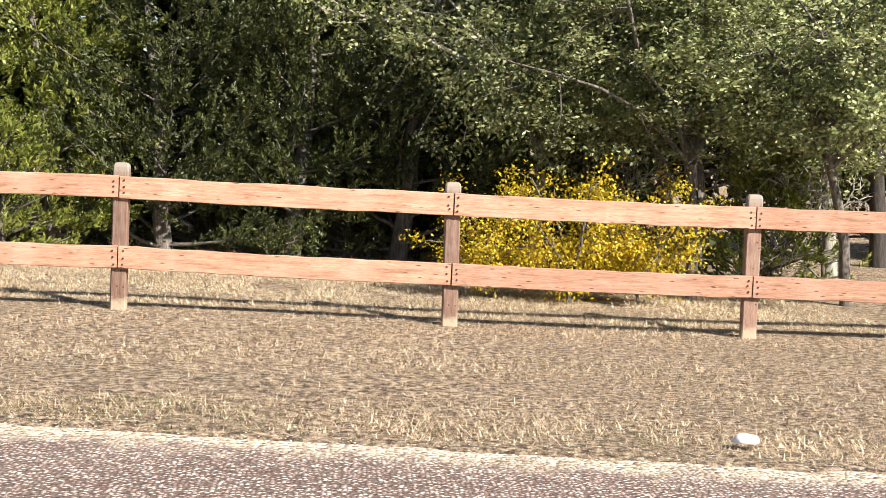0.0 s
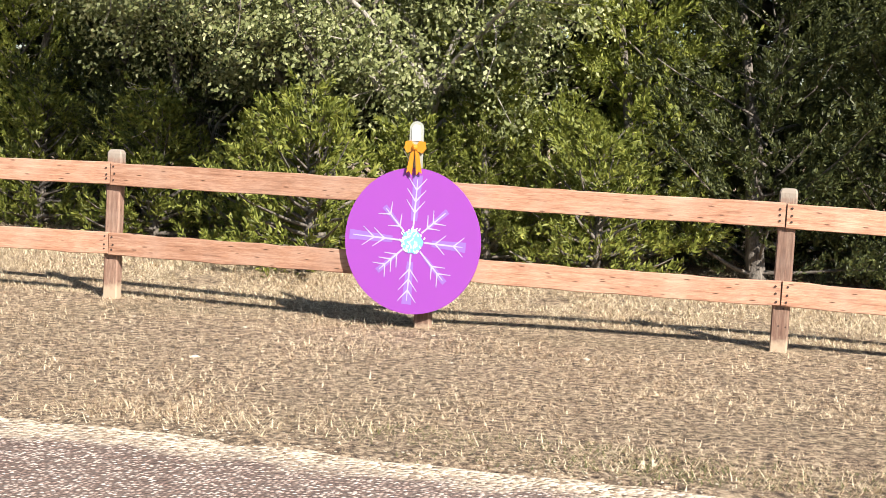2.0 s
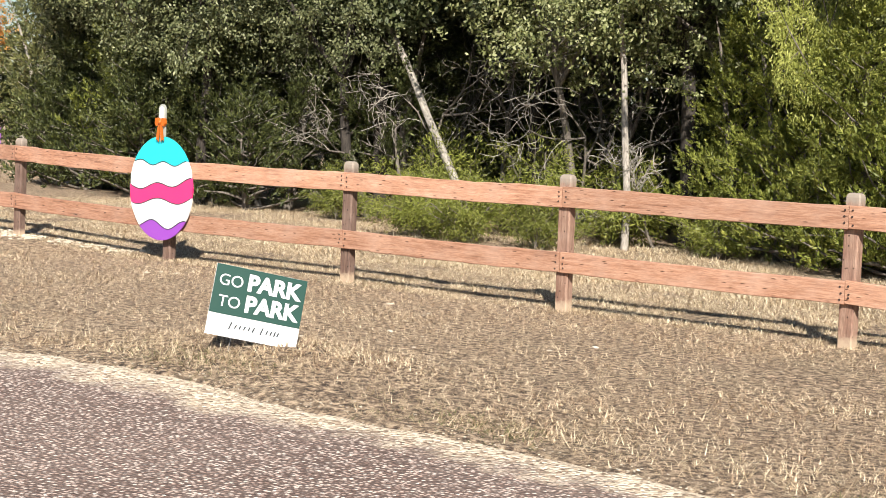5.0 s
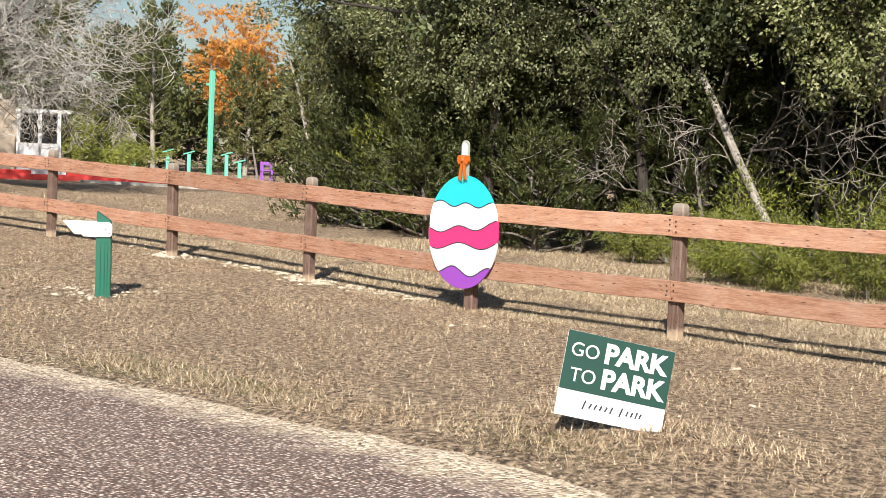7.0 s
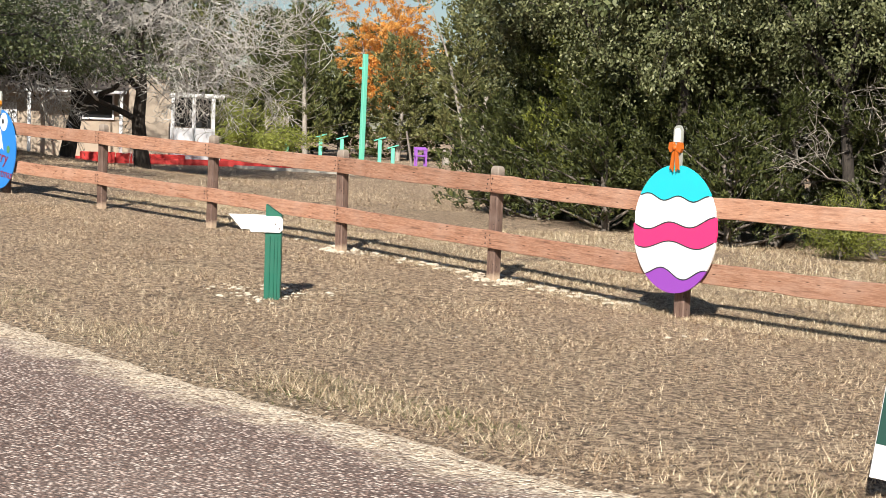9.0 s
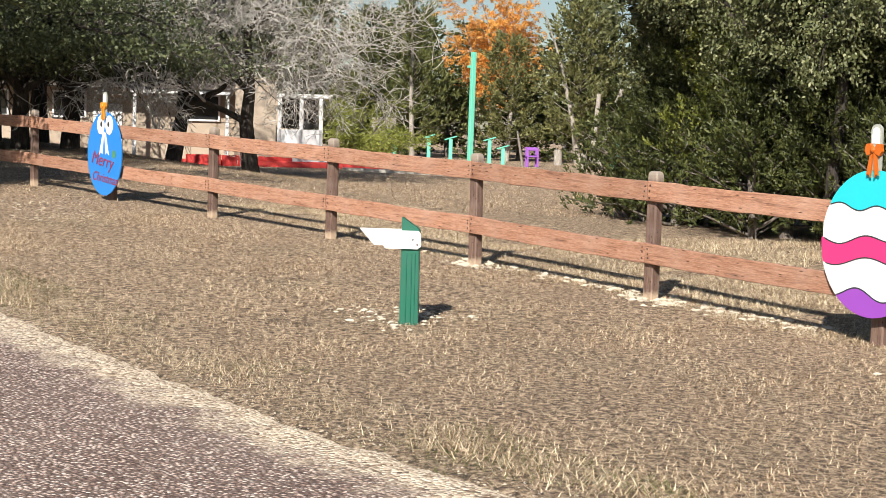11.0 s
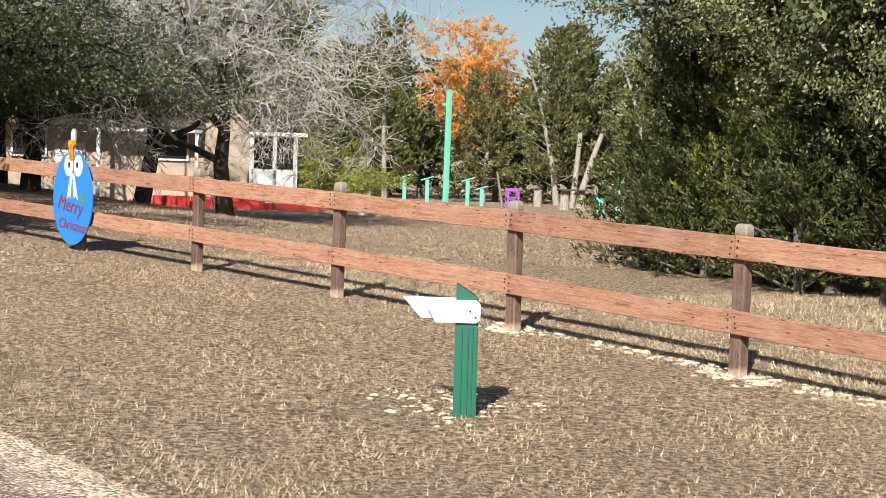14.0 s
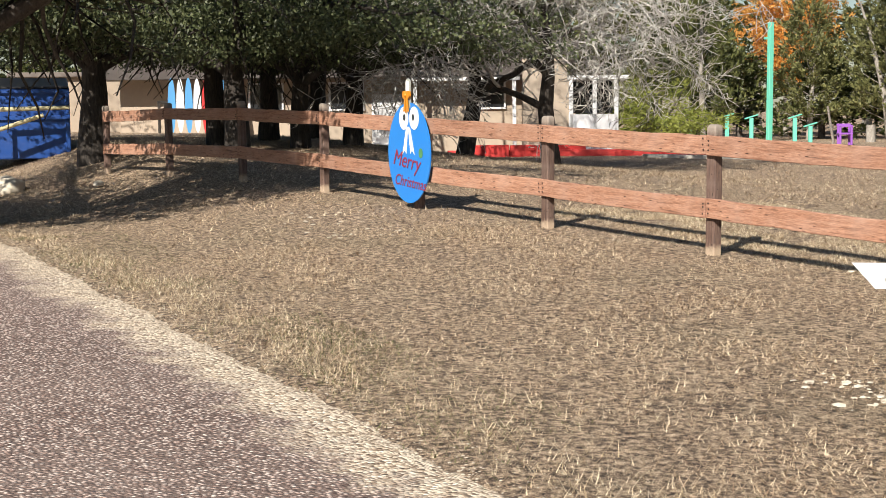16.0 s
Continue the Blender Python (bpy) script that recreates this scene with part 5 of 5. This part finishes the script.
def dumpster():
    z = gz(-39.9, -3.6)
    t = thing("dumpster", facing(-40.5, -4.3, z, 82), "large blue steel dumpster with black lids", "dumpster")
    bm = bmesh.new()
    w, d, hf, hb = 3.6, 1.9, 1.62, 1.85
    pts = [(-w / 2, -d / 2, 0.1), (w / 2, -d / 2, 0.1), (w / 2, d / 2, 0.1), (-w / 2, d / 2, 0.1), (-w / 2, -d / 2, hf), (w / 2, -d / 2, hf), (w / 2, d / 2, hb), (-w / 2, d / 2, hb)]
    vs = [bm.verts.new(p) for p in pts]
    for q in ((0, 1, 5, 4), (1, 2, 6, 5), (2, 3, 7, 6), (3, 0, 4, 7), (3, 2, 1, 0), (4, 5, 6, 7)):
        bm.faces.new([vs[k] for k in q])
    bmesh.ops.bevel(bm, geom=bm.edges[:], offset=0.02, segments=2, affect="EDGES")
    part("body", bm, STEEL_BLUE, t)
    for x in (-1.75, -0.3, 1.75):
        part("rib", box(0.09, 0.06, 1.5, 0.01, (x, -d / 2 - 0.03, 0.85)), STEEL_BLUE, t)
    for zz in (1.0, 1.58):
        part("rib", box(w, 0.07, 0.09, 0.01, (0, -d / 2 - 0.035, zz)), STEEL_BLUE, t)
    for x in (-0.9, 0.9):
        l = part("lid", box(1.76, 1.95, 0.05, 0.015), RUBBER, t)
        l.location, l.rotation_euler = (x, 0, (hf + hb) / 2 + 0.04), (radians(7), 0, 0)
    return t


dumpster()
for pts in (((-38.95, -4.4, 1.75), (-38.75, -2.75, 1.78)), ((-38.9, -4.3, 1.30), (-38.8, -3.3, 1.62))):
    v, f = tube([Vector(p) for p in pts], [0.05, 0.045], 8)
    t = thing("gate_bar", Matrix.Identity(4), "pale straw-coloured timber bar by the dumpster", "bar", "gate bars")
    part("bar", mesh_of("bar", v, f, STRAW_BAR, flat=False), STRAW_BAR, t)
    for p in (pts[0],):
        vv, ff = tube([(p[0], p[1], gz(p[0], p[1]) - 0.1), (p[0], p[1], p[2] + 0.05)], [0.045, 0.04], 8)
        part("upright", mesh_of("upright", vv, ff, STRAW_BAR, flat=False), STRAW_BAR, t)


def boulder(x, y, r, mat, label, seed):
    bm = bmesh.new()
    bmesh.ops.create_icosphere(bm, subdivisions=3, radius=1)
    for v in bm.verts:
        k = 1 + 0.22 * noise.noise(v.co * 1.7 + Vector((seed, 0, 0)))
        v.co = Vector((v.co.x * r * 1.5 * k, v.co.y * r * k, max(-0.3, v.co.z) * r * 0.8 * k))
    for f in bm.faces:
        f.smooth = True
    ob = part("boulder", bm, mat, None)
    ob.location = (x, y, gz(x, y) + 0.05)
    return tagged(ob, label, "boulder")


boulder(-33.6, -4.75, 0.34, LIME_STONE, "whitish limestone boulder on the verge", 2)
boulder(-30.6, -3.6, 0.09, LIME_STONE, "small white stone on the verge", 5)

rk = random.Random(8)
for k in range(7):
    x, y = -48.8 + 0.04 * k, 1.75 + 0.24 * k
    t = thing("paddle_board", Matrix.Translation((x, y, gz(x, y))) @ Matrix.Rotation(radians(78), 4, "Z") @ Matrix.Rotation(radians(-4), 4, "X"), "upright blue paddle board on a rack" if k % 2 == 0 else "upright white paddle board on a rack", "board", "paddle boards")
    outline = [(0.11 * math.sin(a), 0.80 + 0.80 * math.cos(a) * (0.98 if k % 2 else 1)) for a in np.linspace(0, 2 * math.pi, 28, endpoint=False)]
    part("board", slab(outline, 0.07), (DOCK_BLUE, WHITE, DOCK_BLUE, WHITE, RED, WHITE, DOCK_BLUE)[k], t)
rack = thing("board_rack", facing(-48.95, 2.5, gz(-48.95, 2.5), 85), "low dark timber rack holding the paddle boards", "rack")
part("beam", box(2.2, 0.08, 0.08, 0.01, (0, 0.16, 0.9)), DARK_BARK, rack)
for sx in (-1.05, 1.05):
    part("leg", box(0.08, 0.08, 0.95, 0.01, (sx, 0.16, 0.47)), DARK_BARK, rack)


# ---- stones in the grass ----
def stones(name, spots, label, mat, sizes, seed):
    rng = random.Random(seed)
    base = bmesh.new()
    bmesh.ops.create_icosphere(base, subdivisions=1, radius=1)
    vb = [v.co.copy() for v in base.verts]
    fb = [tuple(v.index for v in f.verts) for f in base.faces]
    base.free()
    verts, faces = [], []
    for x, y in spots:
        r = sizes[0] + (sizes[1] - sizes[0]) * rng.random() ** 2.2
        o, q = len(verts), Matrix.Rotation(rng.uniform(0, 6.3), 3, "Z")
        for c in vb:
            p = q @ Vector((c.x * r * rng.uniform(0.7, 1.8), c.y * r * rng.uniform(0.6, 1.3), c.z * r * 0.4 * rng.uniform(0.5, 1.4)))
            verts.append((x + p.x, y + p.y, gz(x, y) + 0.008 + r * 0.05 + p.z))
        faces += [tuple(i + o for i in f) for f in fb]
    return tagged(new(name, mesh_of(name, verts, faces, mat)), label, "stones", kind="stuff")


rs = random.Random(31)
row = [(-8.9 - 6.2 * s + rs.gauss(0, 0.05), 0.22 - 0.12 * s + rs.gauss(0, 0.10)) for s in [rs.random() for _ in range(330)]]
row += [(-10.96 + rs.gauss(0, 0.2), 0.0 + rs.gauss(0, 0.12)) for _ in range(90)] + [(-13.69 + rs.gauss(0, 0.2), -0.2 + rs.gauss(0, 0.1)) for _ in range(90)]
stones("fence_stones", row, "pale limestone chips along the foot of the fence", LIME_STONE, (0.007, 0.045), 1)
heap = [(-10.8 + rs.gauss(0, 0.32), -2.75 + rs.gauss(0, 0.28)) for _ in range(150)]
heap += [(rs.uniform(-8, 9), rs.uniform(-3.4, -0.6)) for _ in range(60)] + [(-20.5 + rs.gauss(0, 1.0), -2.6 + rs.gauss(0, 0.35)) for _ in range(60)]
stones("scattered_stones", heap, "scattered pale limestone chips in the dry lawn", LIME_STONE, (0.006, 0.034), 2)
grit = [(rs.uniform(-24, 13), rs.gauss(0, 0.16)) for _ in range(3200)]
grit = [(x, float(road_edge(x)) - 0.08 + y) for x, y in grit]
stones("road_grit", grit, "loose pale grit along the edge of the road", LIME_STONE, (0.004, 0.009), 3)
boulder(12.3, -5.35, 0.05, WHITE, "white stone at the edge of the road", 9)
